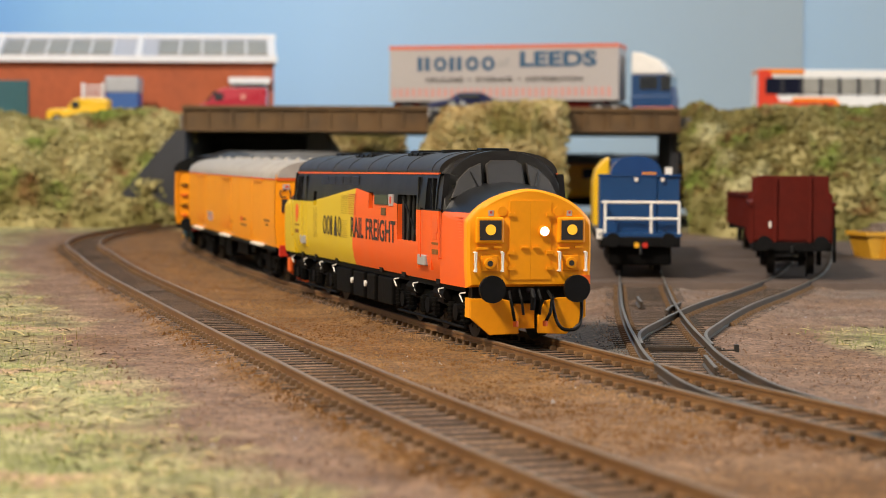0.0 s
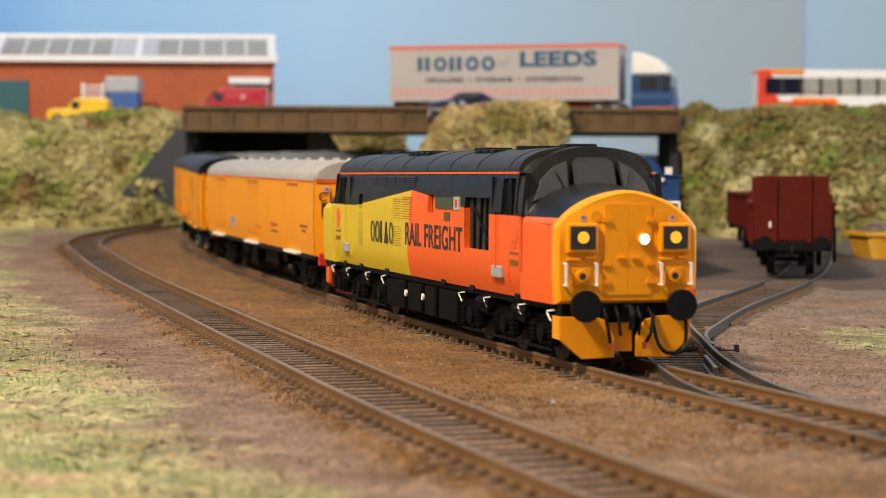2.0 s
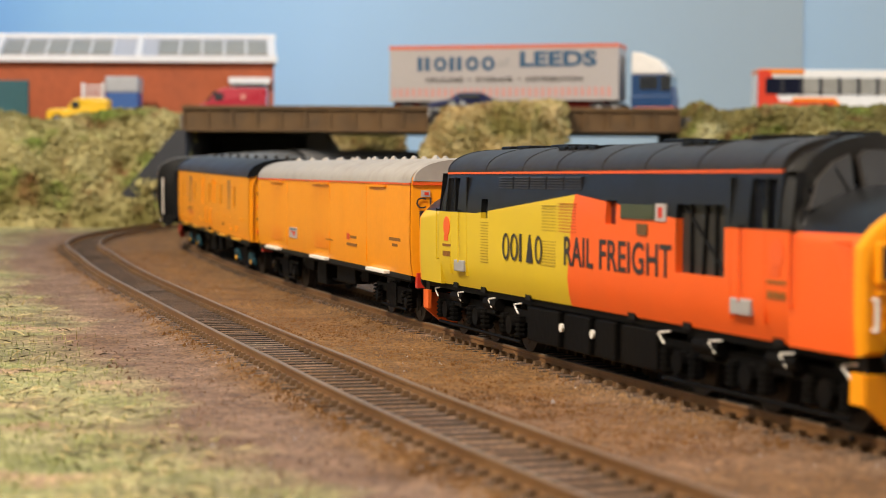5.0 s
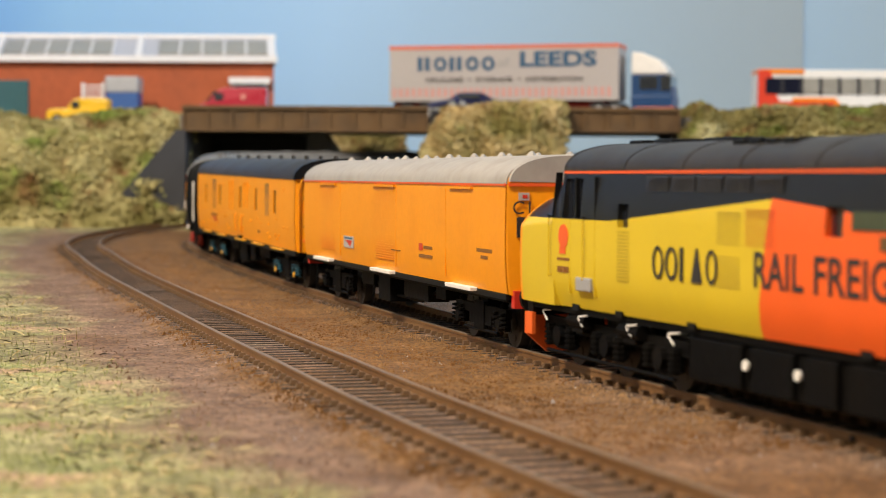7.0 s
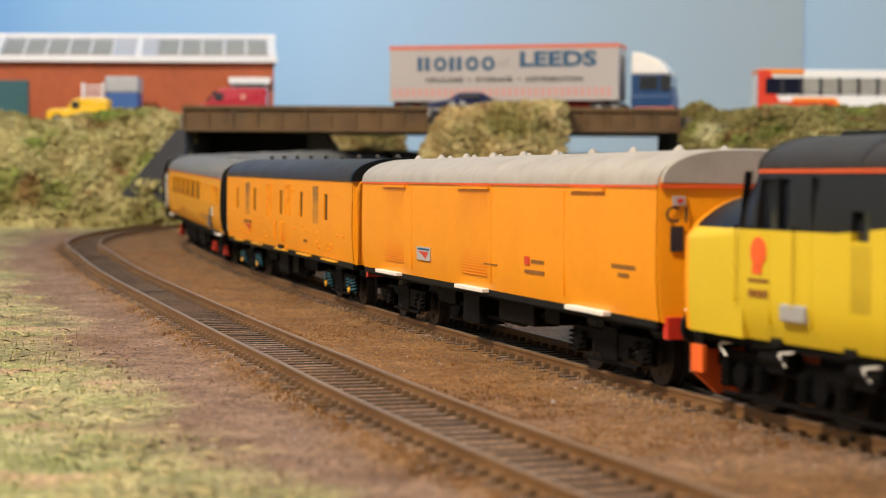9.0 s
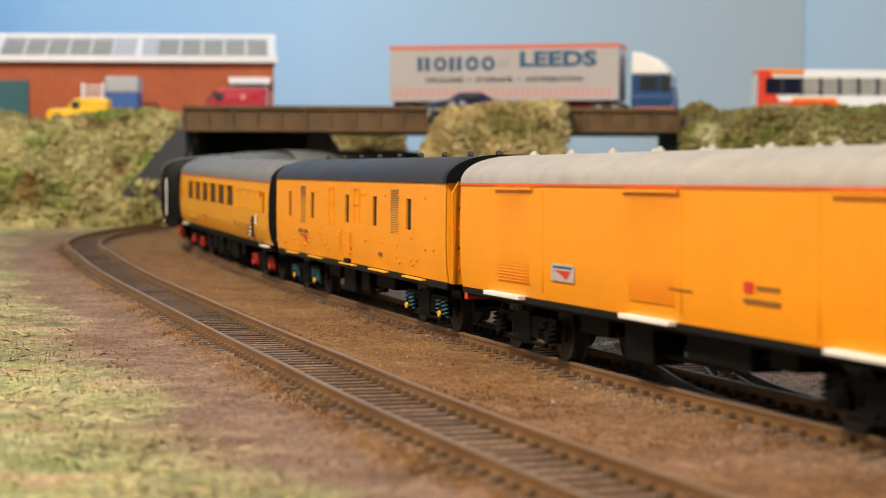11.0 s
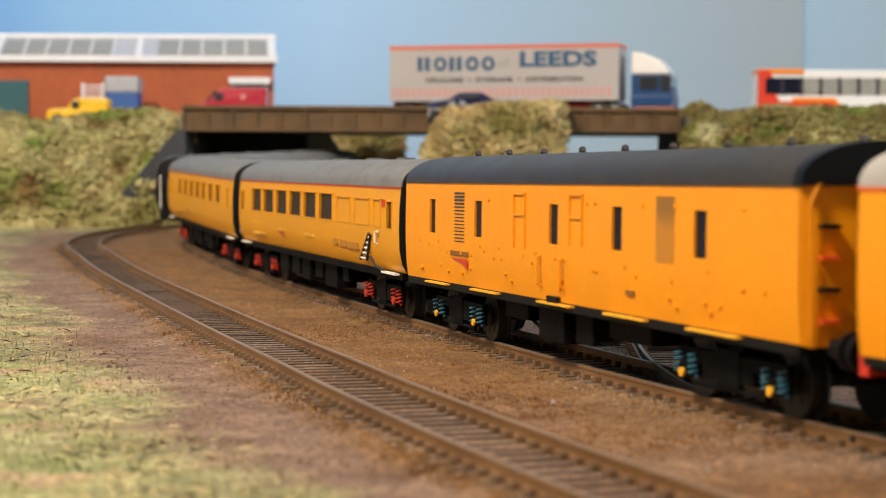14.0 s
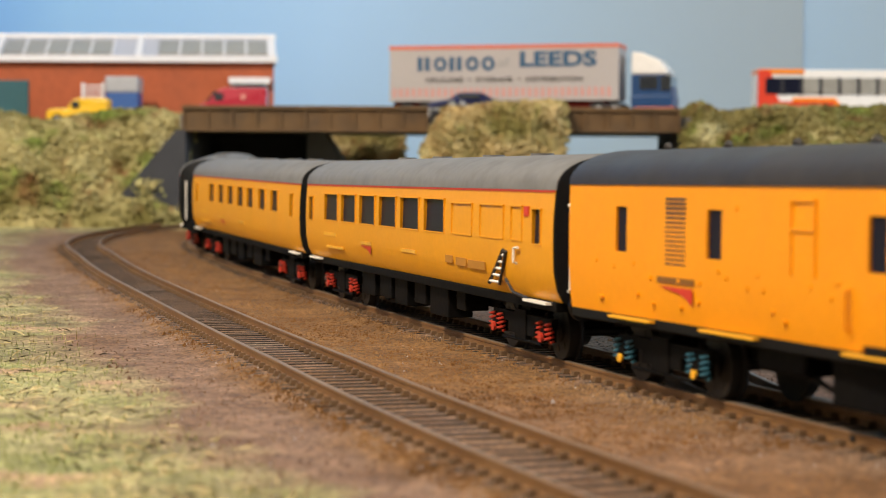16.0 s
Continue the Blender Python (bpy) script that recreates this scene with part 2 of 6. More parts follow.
def attr_ground():
    """Scenic ground: tan grit, pinkish gravel, grass and dark ballast, mixed by the painted zones of the sheet."""
    m = bpy.data.materials.new("scenic_ground")
    t, p, L = nodes_of(m)
    N = t.nodes.new
    co = N("ShaderNodeTexCoord")

    def noise_at(scale, detail=4):
        n = N("ShaderNodeTexNoise")
        n.inputs["Scale"].default_value, n.inputs["Detail"].default_value = scale, detail
        L.new(co.outputs["Object"], n.inputs["Vector"])
        return n.outputs["Fac"]

    def ramp_of(f, lo, hi):
        r = N("ShaderNodeMapRange")
        r.inputs["From Min"].default_value, r.inputs["From Max"].default_value = lo, hi
        L.new(f, r.inputs["Value"])
        return r.outputs["Result"]

    def blend(f, a, b):
        n = N("ShaderNodeMix")
        n.data_type = "RGBA"
        L.new(f, n.inputs["Factor"])
        for k, v in (("A", a), ("B", b)):
            if isinstance(v, tuple):
                n.inputs[k].default_value = (*v, 1)
            else:
                L.new(v, n.inputs[k])
        return n.outputs["Result"]
    zone = N("ShaderNodeAttribute")
    zone.attribute_name = "zone"
    sep = N("ShaderNodeSeparateColor")
    L.new(zone.outputs["Color"], sep.inputs[0])
    big, mid, fine = noise_at(14), noise_at(70, 5), noise_at(900, 3)
    tan = blend(ramp_of(mid, 0.3, 0.7), (0.112, 0.050, 0.011), (0.20, 0.098, 0.027))
    pink = blend(ramp_of(mid, 0.3, 0.7), (0.125, 0.070, 0.044), (0.215, 0.133, 0.089))
    patch, patch2 = noise_at(26, 3), noise_at(41, 3)
    grass = blend(ramp_of(mid, 0.35, 0.65), (0.17, 0.20, 0.072), (0.38, 0.345, 0.165))
    grass = blend(ramp_of(patch, 0.56, 0.66), grass, (0.27, 0.32, 0.10))
    grass = blend(ramp_of(patch2, 0.57, 0.68), grass, (0.42, 0.28, 0.165))
    dark = blend(ramp_of(mid, 0.3, 0.7), (0.055, 0.05, 0.045), (0.13, 0.115, 0.10))

    def mask(ch):
        a = N("ShaderNodeMath")
        a.operation = "ADD"
        L.new(sep.outputs[ch], a.inputs[0])
        s = N("ShaderNodeMath")
        s.operation = "MULTIPLY_ADD"
        L.new(big, s.inputs[0])
        s.inputs[1].default_value, s.inputs[2].default_value = 1.5, -0.80
        s2 = N("ShaderNodeMath")
        s2.operation = "MULTIPLY_ADD"
        L.new(mid, s2.inputs[0])
        s2.inputs[1].default_value, L_in = 0.7, s2.inputs[2]
        L.new(s.outputs[0], L_in)
        L.new(s2.outputs[0], a.inputs[1])
        return ramp_of(a.outputs[0], 0.55, 1.25)
    c = blend(mask("Red"), tan, pink)
    c = blend(mask("Green"), c, grass)
    c = blend(mask("Blue"), c, dark)
    sc = N("ShaderNodeVectorMath")
    sc.operation = "SCALE"
    L.new(c, sc.inputs[0])
    mr = N("ShaderNodeMapRange")
    mr.inputs["From Min"].default_value, mr.inputs["From Max"].default_value = 0.25, 0.75
    mr.inputs["To Min"].default_value, mr.inputs["To Max"].default_value = 0.6, 1.4
    L.new(fine, mr.inputs["Value"])
    L.new(mr.outputs["Result"], sc.inputs["Scale"])
    L.new(sc.outputs[0], p.inputs["Base Color"])
    p.inputs["Roughness"].default_value = 0.9
    vo = N("ShaderNodeTexVoronoi")
    vo.inputs["Scale"].default_value = 950.0
    L.new(co.outputs["Object"], vo.inputs["Vector"])
    vs = N("ShaderNodeSeparateColor")
    L.new(vo.outputs["Color"], vs.inputs[0])
    vm = N("ShaderNodeMapRange")
    vm.inputs["To Min"].default_value, vm.inputs["To Max"].default_value = 0.55, 1.5
    L.new(vs.outputs["Red"], vm.inputs["Value"])
    s3 = N("ShaderNodeVectorMath")
    s3.operation = "SCALE"
    L.new(sc.outputs[0], s3.inputs[0])
    L.new(vm.outputs["Result"], s3.inputs["Scale"])
    L.new(s3.outputs[0], p.inputs["Base Color"])
    b = N("ShaderNodeBump")
    b.inputs["Strength"].default_value, b.inputs["Distance"].default_value = 1.0, 0.0006
    L.new(vs.outputs["Green"], b.inputs["Height"])
    L.new(b.outputs["Normal"], p.inputs["Normal"])
    return m


M["ground"] = attr_ground()


def leafy(name, a, b, c):
    """Scatter material: each grain or leaf takes its own shade."""
    m = bpy.data.materials.new(name)
    t, p, L = nodes_of(m)
    N = t.nodes.new
    g, r = N("ShaderNodeNewGeometry"), N("ShaderNodeValToRGB")
    co, nz, ad = N("ShaderNodeTexCoord"), N("ShaderNodeTexNoise"), N("ShaderNodeMath")
    nz.inputs["Scale"].default_value, nz.inputs["Detail"].default_value = 15.0, 4
    L.new(co.outputs["Object"], nz.inputs["Vector"])
    ad.operation = "MULTIPLY_ADD"
    L.new(g.outputs["Random Per Island"], ad.inputs[0])
    ad.inputs[1].default_value = 0.28
    sb = N("ShaderNodeMapRange")
    sb.inputs["From Min"].default_value, sb.inputs["From Max"].default_value = 0.36, 0.64
    sb.inputs["To Max"].default_value = 0.72
    L.new(nz.outputs["Fac"], sb.inputs["Value"])
    L.new(sb.outputs["Result"], ad.inputs[2])
    L.new(ad.outputs[0], r.inputs["Fac"])
    e = r.color_ramp.elements
    e[0].position, e[0].color, e[1].position, e[1].color = 0.05, (*a, 1), 0.95, (*c, 1)
    x = e.new(0.5)
    x.color = (*b, 1)
    L.new(r.outputs["Color"], p.inputs["Base Color"])
    p.inputs["Roughness"].default_value = 0.9
    p.inputs["Specular IOR Level"].default_value = 0.15
    return m


def scrub(name, dim, straw=(0.43, 0.37, 0.17), fresh=0.53):
    """Scrub: straw, olive, fresh green and rust patches of differing depth, each clump with its own shade."""
    m = bpy.data.materials.new(name)
    t, p, L = nodes_of(m)
    N = t.nodes.new
    co, g = N("ShaderNodeTexCoord"), N("ShaderNodeNewGeometry")

    def noise_at(scale, detail, lo, hi):
        n, r = N("ShaderNodeTexNoise"), N("ShaderNodeMapRange")
        n.inputs["Scale"].default_value, n.inputs["Detail"].default_value = scale, detail
        r.inputs["From Min"].default_value, r.inputs["From Max"].default_value = lo, hi
        L.new(co.outputs["Object"], n.inputs["Vector"])
        L.new(n.outputs["Fac"], r.inputs["Value"])
        return r.outputs["Result"]

    def blend(f, a, b):
        n = N("ShaderNodeMix")
        n.data_type = "RGBA"
        L.new(f, n.inputs["Factor"])
        for k, v in (("A", a), ("B", b)):
            if isinstance(v, tuple):
                n.inputs[k].default_value = (*[q * dim for q in v], 1)
            else:
                L.new(v, n.inputs[k])
        return n.outputs["Result"]
    c = blend(noise_at(24.0, 4, 0.36, 0.62), (0.17, 0.150, 0.048), straw)
    c = blend(noise_at(31.0, 3, fresh, fresh + 0.13), c, (0.20, 0.25, 0.055))
    c = blend(noise_at(37.0, 3, 0.57, 0.68), c, (0.21, 0.115, 0.045))
    c = blend(noise_at(19.0, 3, 0.60, 0.70), c, (0.55, 0.50, 0.27))
    r = N("ShaderNodeMapRange")
    r.inputs["To Min"].default_value, r.inputs["To Max"].default_value = 0.86, 1.14
    L.new(g.outputs["Random Per Island"], r.inputs["Value"])
    sc = N("ShaderNodeVectorMath")
    sc.operation = "SCALE"
    L.new(c, sc.inputs[0])
    L.new(r.outputs["Result"], sc.inputs["Scale"])
    L.new(sc.outputs[0], p.inputs["Base Color"])
    p.inputs["Roughness"].default_value = 0.9
    p.inputs["Specular IOR Level"].default_value = 0.15
    return m


M["bush"] = scrub("bush", 1.0)
# same scrub, slightly darker: shade between the clumps put into the colour
M["bush_core"] = scrub("bush_core", 0.9)
# olive planting, its colour also lowered for the weaker light on this bank
M["bush_olive_shaded"] = scrub("bush_olive_shaded", 0.85, (0.27, 0.225, 0.085), 0.56)
M["bush_straw"] = scrub("bush_straw", 1.2, (0.44, 0.33, 0.16), 0.66)
M["grit"] = leafy("grit", (0.11, 0.05, 0.014), (0.19, 0.092, 0.03), (0.36, 0.22, 0.11))
M["grit_pink"] = leafy("grit_pink", (0.115, 0.066, 0.040), (0.20, 0.126, 0.085), (0.42, 0.31, 0.22))
M["grit_dark"] = leafy("grit_dark", (0.025, 0.026, 0.028), (0.07, 0.072, 0.076), (0.18, 0.18, 0.18))
M["blades"] = leafy("blades", (0.15, 0.18, 0.055), (0.27, 0.29, 0.10), (0.48, 0.42, 0.21))
M["straw"] = leafy("straw", (0.40, 0.30, 0.14), (0.55, 0.44, 0.22), (0.72, 0.60, 0.36))
M["twig"] = leafy("twig", (0.03, 0.024, 0.014), (0.05, 0.04, 0.02), (0.09, 0.07, 0.035))


# ---- mesh helpers: all shapes are given in millimetres ----
def part(name, bm, material, parent=None, label="", smooth=False, bevel=0.0):
    """Links a bmesh as one mesh object, under a thing or a part if one is given."""
    bmesh.ops.scale(bm, vec=(MM, MM, MM), verts=bm.verts)
    me = bpy.data.meshes.new(name)
    if smooth:
        for f in bm.faces:
            f.smooth = True
    bm.to_mesh(me)
    bm.free()
    if smooth:
        me.set_sharp_from_angle(angle=radians(38))
    me.materials.append(M[material])
    ob = new(name, me)
    if parent:
        ob.parent = parent
    if label:
        ob["label"] = label
    if bevel:
        b = ob.modifiers.new("edge", "BEVEL")
        b.width, b.segments, b.limit_method = bevel * MM, 2, "ANGLE"
    return ob


def empty(name, label, category, group="", m=None):
    o = new(name)
    o.empty_display_size = 0.02
    if m is not None:
        o.matrix_world = m
    return tagged(o, label, category, group)


def at(x, y, z, rz=0.0):
    """A pose from millimetres and degrees."""
    return pose(x * MM, y * MM, z * MM, 0, 0, rz)


def box(bm, x0, x1, y0, y1, z0, z1):
    v = [bm.verts.new((x, y, z)) for x in (x0, x1) for y in (y0, y1) for z in (z0, z1)]
    for q in ((0, 1, 3, 2), (4, 6, 7, 5), (0, 4, 5, 1), (2, 3, 7, 6), (0, 2, 6, 4), (1, 5, 7, 3)):
        bm.faces.new([v[i] for i in q])
    return v


def boxes(*rows):
    bm = bmesh.new()
    for r in rows:
        box(bm, *r)
    return bm


def rod(bm, a, b, r, n=10, r2=None):
    """A cylinder, or a cone, from a to b."""
    a, b = Vector(a), Vector(b)
    q = (b - a).to_track_quat("Z", "Y")
    rings = []
    for c, rr in ((a, r), (b, r if r2 is None else r2)):
        rings.append([bm.verts.new(c + q @ Vector((rr * math.cos(k * math.tau / n), rr * math.sin(k * math.tau / n), 0))) for k in range(n)])
    for k in range(n):
        bm.faces.new((rings[0][k], rings[0][(k + 1) % n], rings[1][(k + 1) % n], rings[1][k]))
    bm.faces.new(rings[0][::-1])
    bm.faces.new(rings[1])


def rods(*rows, n=10):
    bm = bmesh.new()
    for a, b, r in rows:
        rod(bm, a, b, r, n)
    return bm


def tube(pts, r, n=8):
    """A bent wire or pipe."""
    bm = bmesh.new()
    pts = [Vector(p) for p in pts]
    rings = []
    for i, c in enumerate(pts):
        d = (pts[min(i + 1, len(pts) - 1)] - pts[max(i - 1, 0)]).normalized()
        q = d.to_track_quat("Z", "Y")
        rings.append([bm.verts.new(c + q @ Vector((r * math.cos(k * math.tau / n), r * math.sin(k * math.tau / n), 0))) for k in range(n)])
    for a, b in zip(rings, rings[1:]):
        # match the nearest start, so that the skin does not twist
        s = min(range(n), key=lambda j: (b[j].co - a[0].co).length)
        for k in range(n):
            bm.faces.new((a[k], a[(k + 1) % n], b[(k + 1 + s) % n], b[(k + s) % n]))
    bm.faces.new(rings[0][::-1])
    bm.faces.new(rings[-1])
    return bm


def loft(sections, closed=True, cap=True):
    """Skins rings of equal length: each a list of (x, y, z)."""
    bm = bmesh.new()
    rings = [[bm.verts.new(p) for p in s] for s in sections]
    n = len(rings[0])
    for a, b in zip(rings, rings[1:]):
        for k in range(n if closed else n - 1):
            bm.faces.new((a[k], a[(k + 1) % n], b[(k + 1) % n], b[k]))
    if cap and closed:
        bm.faces.new(rings[0][::-1])
        bm.faces.new(rings[-1])
    bmesh.ops.recalc_face_normals(bm, faces=bm.faces)
    return bm


def ring_at(x, half):
    """A closed ring at x from a half section [(y, z), ...] that runs from the lower edge to the crown."""
    return [(x, y, z) for y, z in half] + [(x, -y, z) for y, z in half[::-1] if y > 1e-6]


def panel(xs, prof, holes, side, depth=0.8):
    """A body side: a skin over x breaks and a (y, z) profile, with holes (x0, x1, z0, z1) and their reveals."""
    bm = bmesh.new()
    zs = sorted({z for _, z in prof} | {z for h in holes for z in h[2:]})
    xs = sorted(set(xs) | {x for h in holes for x in h[:2]})
    py, pz = [p[0] for p in prof], [p[1] for p in prof]
    y_at = [float(np.interp(z, pz, py)) for z in zs]
    g = [[bm.verts.new((x, side * y, z)) for y, z in zip(y_at, zs)] for x in xs]
    for i in range(len(xs) - 1):
        for j in range(len(zs) - 1):
            cx, cz = (xs[i] + xs[i + 1]) / 2, (zs[j] + zs[j + 1]) / 2
            if any(h[0] < cx < h[1] and h[2] < cz < h[3] for h in holes):
                continue
            bm.faces.new((g[i][j], g[i + 1][j], g[i + 1][j + 1], g[i][j + 1]))
    for x0, x1, z0, z1 in holes:
        y0, y1 = float(np.interp(z0, pz, py)), float(np.interp(z1, pz, py))
        o = [(x0, y0, z0), (x1, y0, z0), (x1, y1, z1), (x0, y1, z1)]
        a = [bm.verts.new((x, side * y, z)) for x, y, z in o]
        b = [bm.verts.new((x, side * (y - depth), z)) for x, y, z in o]
        for k in range(4):
            bm.faces.new((a[k], a[(k + 1) % 4], b[(k + 1) % 4], b[k]))
    bmesh.ops.remove_doubles(bm, verts=bm.verts, dist=0.005)
    bmesh.ops.recalc_face_normals(bm, faces=bm.faces)
    if side * sum(f.normal.y for f in bm.faces) < 0:
        bmesh.ops.reverse_faces(bm, faces=bm.faces)
    return bm


def lettering(name, text, height, m, material, parent, label="", stretch=1.0, bold=0.0):
    """Words cut from the built-in font; height in millimetres, centred on the pose m."""
    c = bpy.data.curves.new(name, "FONT")
    c.body, c.size, c.align_x, c.align_y = text, height * MM * 1.38, "CENTER", "CENTER"
    c.extrude, c.offset = 0.06 * MM, bold * MM
    c.space_character = 1.06
    tmp = new(name, c)
    me = bpy.data.meshes.new_from_object(tmp.evaluated_get(bpy.context.evaluated_depsgraph_get()))
    bpy.data.objects.remove(tmp)
    bpy.data.curves.remove(c)
    me.transform(Matrix.Diagonal((stretch, 1, 1, 1)))
    me.materials.clear()
    me.materials.append(M[material])
    ob = new(name, me)
    ob.parent = parent
    ob.matrix_local = m
    if label:
        ob["label"] = label
    return ob


# ---- the lie of the land ----
def lift(y):
    """Height of the rail tops over the front of the board, at y millimetres into the scene: the line climbs."""
    return 5.75 * (max(min(y, 1300.0) - 500.0, 0.0) / 500.0) ** 2


STEP = 5.0
S_AXIS = np.arange(-1800, 1400.1, STEP)
K_AT = [-1800, -900, -800, -520, -450, -400, -250, -100, 50, 200, 350, 500, 1000, 1400]
K_VAL = [1.0, 1.2, 2.9, 2.9, 2.5, 0.2, 0.27, -0.1, 0.0, 0.37, 0.42, 0.33, 0.03, 0.0]


def main_line():
    """Centre of the running line from its bend: x, y and heading at each distance along it."""
    kap = np.interp(S_AXIS, K_AT, K_VAL) * 1e-3
    h = np.concatenate([[0], np.cumsum((kap[1:] + kap[:-1]) / 2 * STEP)])
    i0 = int(np.argmin(abs(S_AXIS)))
    h = h - h[i0] - 1.28826
    hm = (h[1:] + h[:-1]) / 2
    x = np.concatenate([[0], np.cumsum(np.cos(hm) * STEP)])
    y = np.concatenate([[0], np.cumsum(np.sin(hm) * STEP)])
    return x - x[i0] - 10.577, y - y[i0] + 588.66, h


LX, LY, LH = main_line()


def on_line(s):
    return float(np.interp(s, S_AXIS, LX)), float(np.interp(s, S_AXIS, LY)), float(np.interp(s, S_AXIS, LH))


def spline(pts, step=4.0):
    """A smooth line through a few points, as evenly spaced points."""
    p = np.array(pts, float)
    d = np.concatenate([[0], np.cumsum(np.hypot(*np.diff(p, axis=0).T))])
    fine = np.arange(0, d[-1], step)
    out = []
    tan = np.gradient(p, d, axis=0)
    for s in fine:
        i = min(int(np.searchsorted(d, s, "right")) - 1, len(p) - 2)
        w = d[i + 1] - d[i]
        u = (s - d[i]) / w
        out.append((2 * u**3 - 3 * u**2 + 1) * p[i] + (u**3 - 2 * u**2 + u) * w * tan[i] + (-2 * u**3 + 3 * u**2) * p[i + 1] + (u**3 - u**2) * w * tan[i + 1])
    return np.array(out)


def offset_line(line, d):
    """The line moved d to its right-hand side (looking along it)."""
    t = np.gradient(line, axis=0)
    t /= np.linalg.norm(t, axis=1)[:, None]
    return line + d * np.c_[t[:, 1], -t[:, 0]]


MAIN = np.array([on_line(s)[:2] for s in np.arange(-1500, 560, 4.0)])
NEAR = []
for s in np.arange(-900, 420, 4.0):
    x, y, h = on_line(s)
    sep = float(np.interp(s, [-900, -450, -350, 150, 420], [66, 67, 64, 64, 70]))
    NEAR.append((x + sep * math.sin(h), y - sep * math.cos(h)))
NEAR = np.array(NEAR)
SIDING_A = spline([(128, 1280), (103, 1000), (85, 798), (76, 700), (66.5, 590), (60.2, 494), (57.3, 420), (60.5, 366), (71, 322)])
SIDING_B = spline([(215, 1070), (182, 910), (146, 769), (120, 692), (93, 616), (73.5, 548), (62.6, 503), (59.4, 467)])


def track_bed():
    """Vertices near the tracks stay flat; returns the distance to the nearest track centre."""
    pts = np.concatenate([MAIN, NEAR, SIDING_A, SIDING_B])
    return pts


BED = track_bed()

# ---- ground sheet ----
ZONE_CELLS = {}


def zones(x, y):
    """Zone amounts, kept cell by cell of 4 mm."""
    k = (round(x / 4), round(y / 4))
    if k not in ZONE_CELLS:
        ZONE_CELLS[k] = zone_amounts(k[0] * 4.0, k[1] * 4.0)
    return ZONE_CELLS[k]


def zone_amounts(x, y):
    """Amounts of pink gravel, grass and dark ballast at a place on the board."""
    d = NEAR - np.array((x, y))
    i = int(np.argmin((d**2).sum(1)))
    t = NEAR[min(i + 1, len(NEAR) - 1)] - NEAR[max(i - 1, 0)]
    side = (x - NEAR[i][0]) * t[1] - (y - NEAR[i][1]) * t[0]
    dist = math.hypot(*d[i])
    dm = math.sqrt(((MAIN - np.array((x, y))) ** 2).sum(1).min())
    pink = grass = dark = 0.0
    if side > 0:      # the viewer's side of the near track
        pink = float(np.interp(dist, [12, 24], [0.1, 1.0]))
        grass = float(np.interp(dist, [24, 48, 85], [0.0, 0.55, 0.95])) if y > 330 else float(np.interp(dist, [22, 48, 80], [0.0, 0.55, 0.95]))
    else:
        pink = float(np.interp(y, [300, 390, 480], [0.6, 0.42, 0.0]))
    if x > MAIN[int(np.argmin(((MAIN - np.array((x, y))) ** 2).sum(1)))][0] and dm > 14:   # the yard
        pink = float(np.interp(y, [420, 560, 900], [1.0, 1.0, 0.8]))
        grass = 1.0 * math.exp(-(((x - 124) / 22) ** 2 + ((y - 525) / 55) ** 2))
        dark = 1.6 * math.exp(-(((x - 46) / 12) ** 2 + ((y - 515) / 60) ** 2))
        dark += float(np.interp(y, [560, 680], [0.0, 0.42]))
    if min(dist, dm) < 13:
        dark = max(dark, 0.10 if x < 58 else 0.4)
        pink = max(pink, 0.75)
        grass = 0.0
    if y > 1170:
        grass = max(grass, min((y - 1170) / 60, 0.9))
    return pink, grass, dark


def bed_height(d2):
    """Ballast level against the rail tops: low between the rails, heaped over the sleeper ends."""
    return float(np.interp(math.sqrt(d2), [0, 8, 10.5, 12.5, 15, 19], [-2.75, -2.75, -2.7, -2.5, -2.55, -3.2]))


def ground_height(x, y):
    return lift(y) - 3.6 + 0.5 * noise.noise(Vector((x, y, 0)) * 0.06) + 0.35 * noise.noise(Vector((x, y, 5)) * 0.25)


def build_ground():
    bm = bmesh.new()
    layer = bm.verts.layers.float_color.new("zone")
    xs = sorted(set(np.round(np.concatenate([[-1400, -1100, -800, -600], np.arange(-480, -300, 20), np.arange(-300, 300, 5.0), np.arange(300, 480, 20), [600, 800, 1000, 1300]]), 3)))
    ys = sorted(set(np.round(np.concatenate([[-1150, -600, -200, 0, 100, 160], np.arange(200, 700, 5.0), np.arange(700, 1300, 8.0), np.arange(1300, 1760, 40)]), 3)))
    g = []
    for x in xs:
        col = []
        for y in ys:
            near = abs(x) < 300 and 200 <= y < 1300
            v = bm.verts.new((x, y, ground_height(x, y) if near else lift(y) - 3.6))
            z = zones(x, y)
            v[layer] = (*z, 1.0)
            d2 = ((BED - np.array((x, y))) ** 2).sum(1).min()
            if d2 < 19**2:
                v.co.z = lift(y) + bed_height(d2)
            col.append(v)
        g.append(col)
    for i in range(len(xs) - 1):
        for j in range(len(ys) - 1):
            bm.faces.new((g[i][j], g[i + 1][j], g[i + 1][j + 1], g[i][j + 1]))
    ob = part("ground", bm, "ground", smooth=True)
    return tagged(ob, "scenic board of brown grit, pinkish gravel and thin grass", "ground", kind="structure")


build_ground()


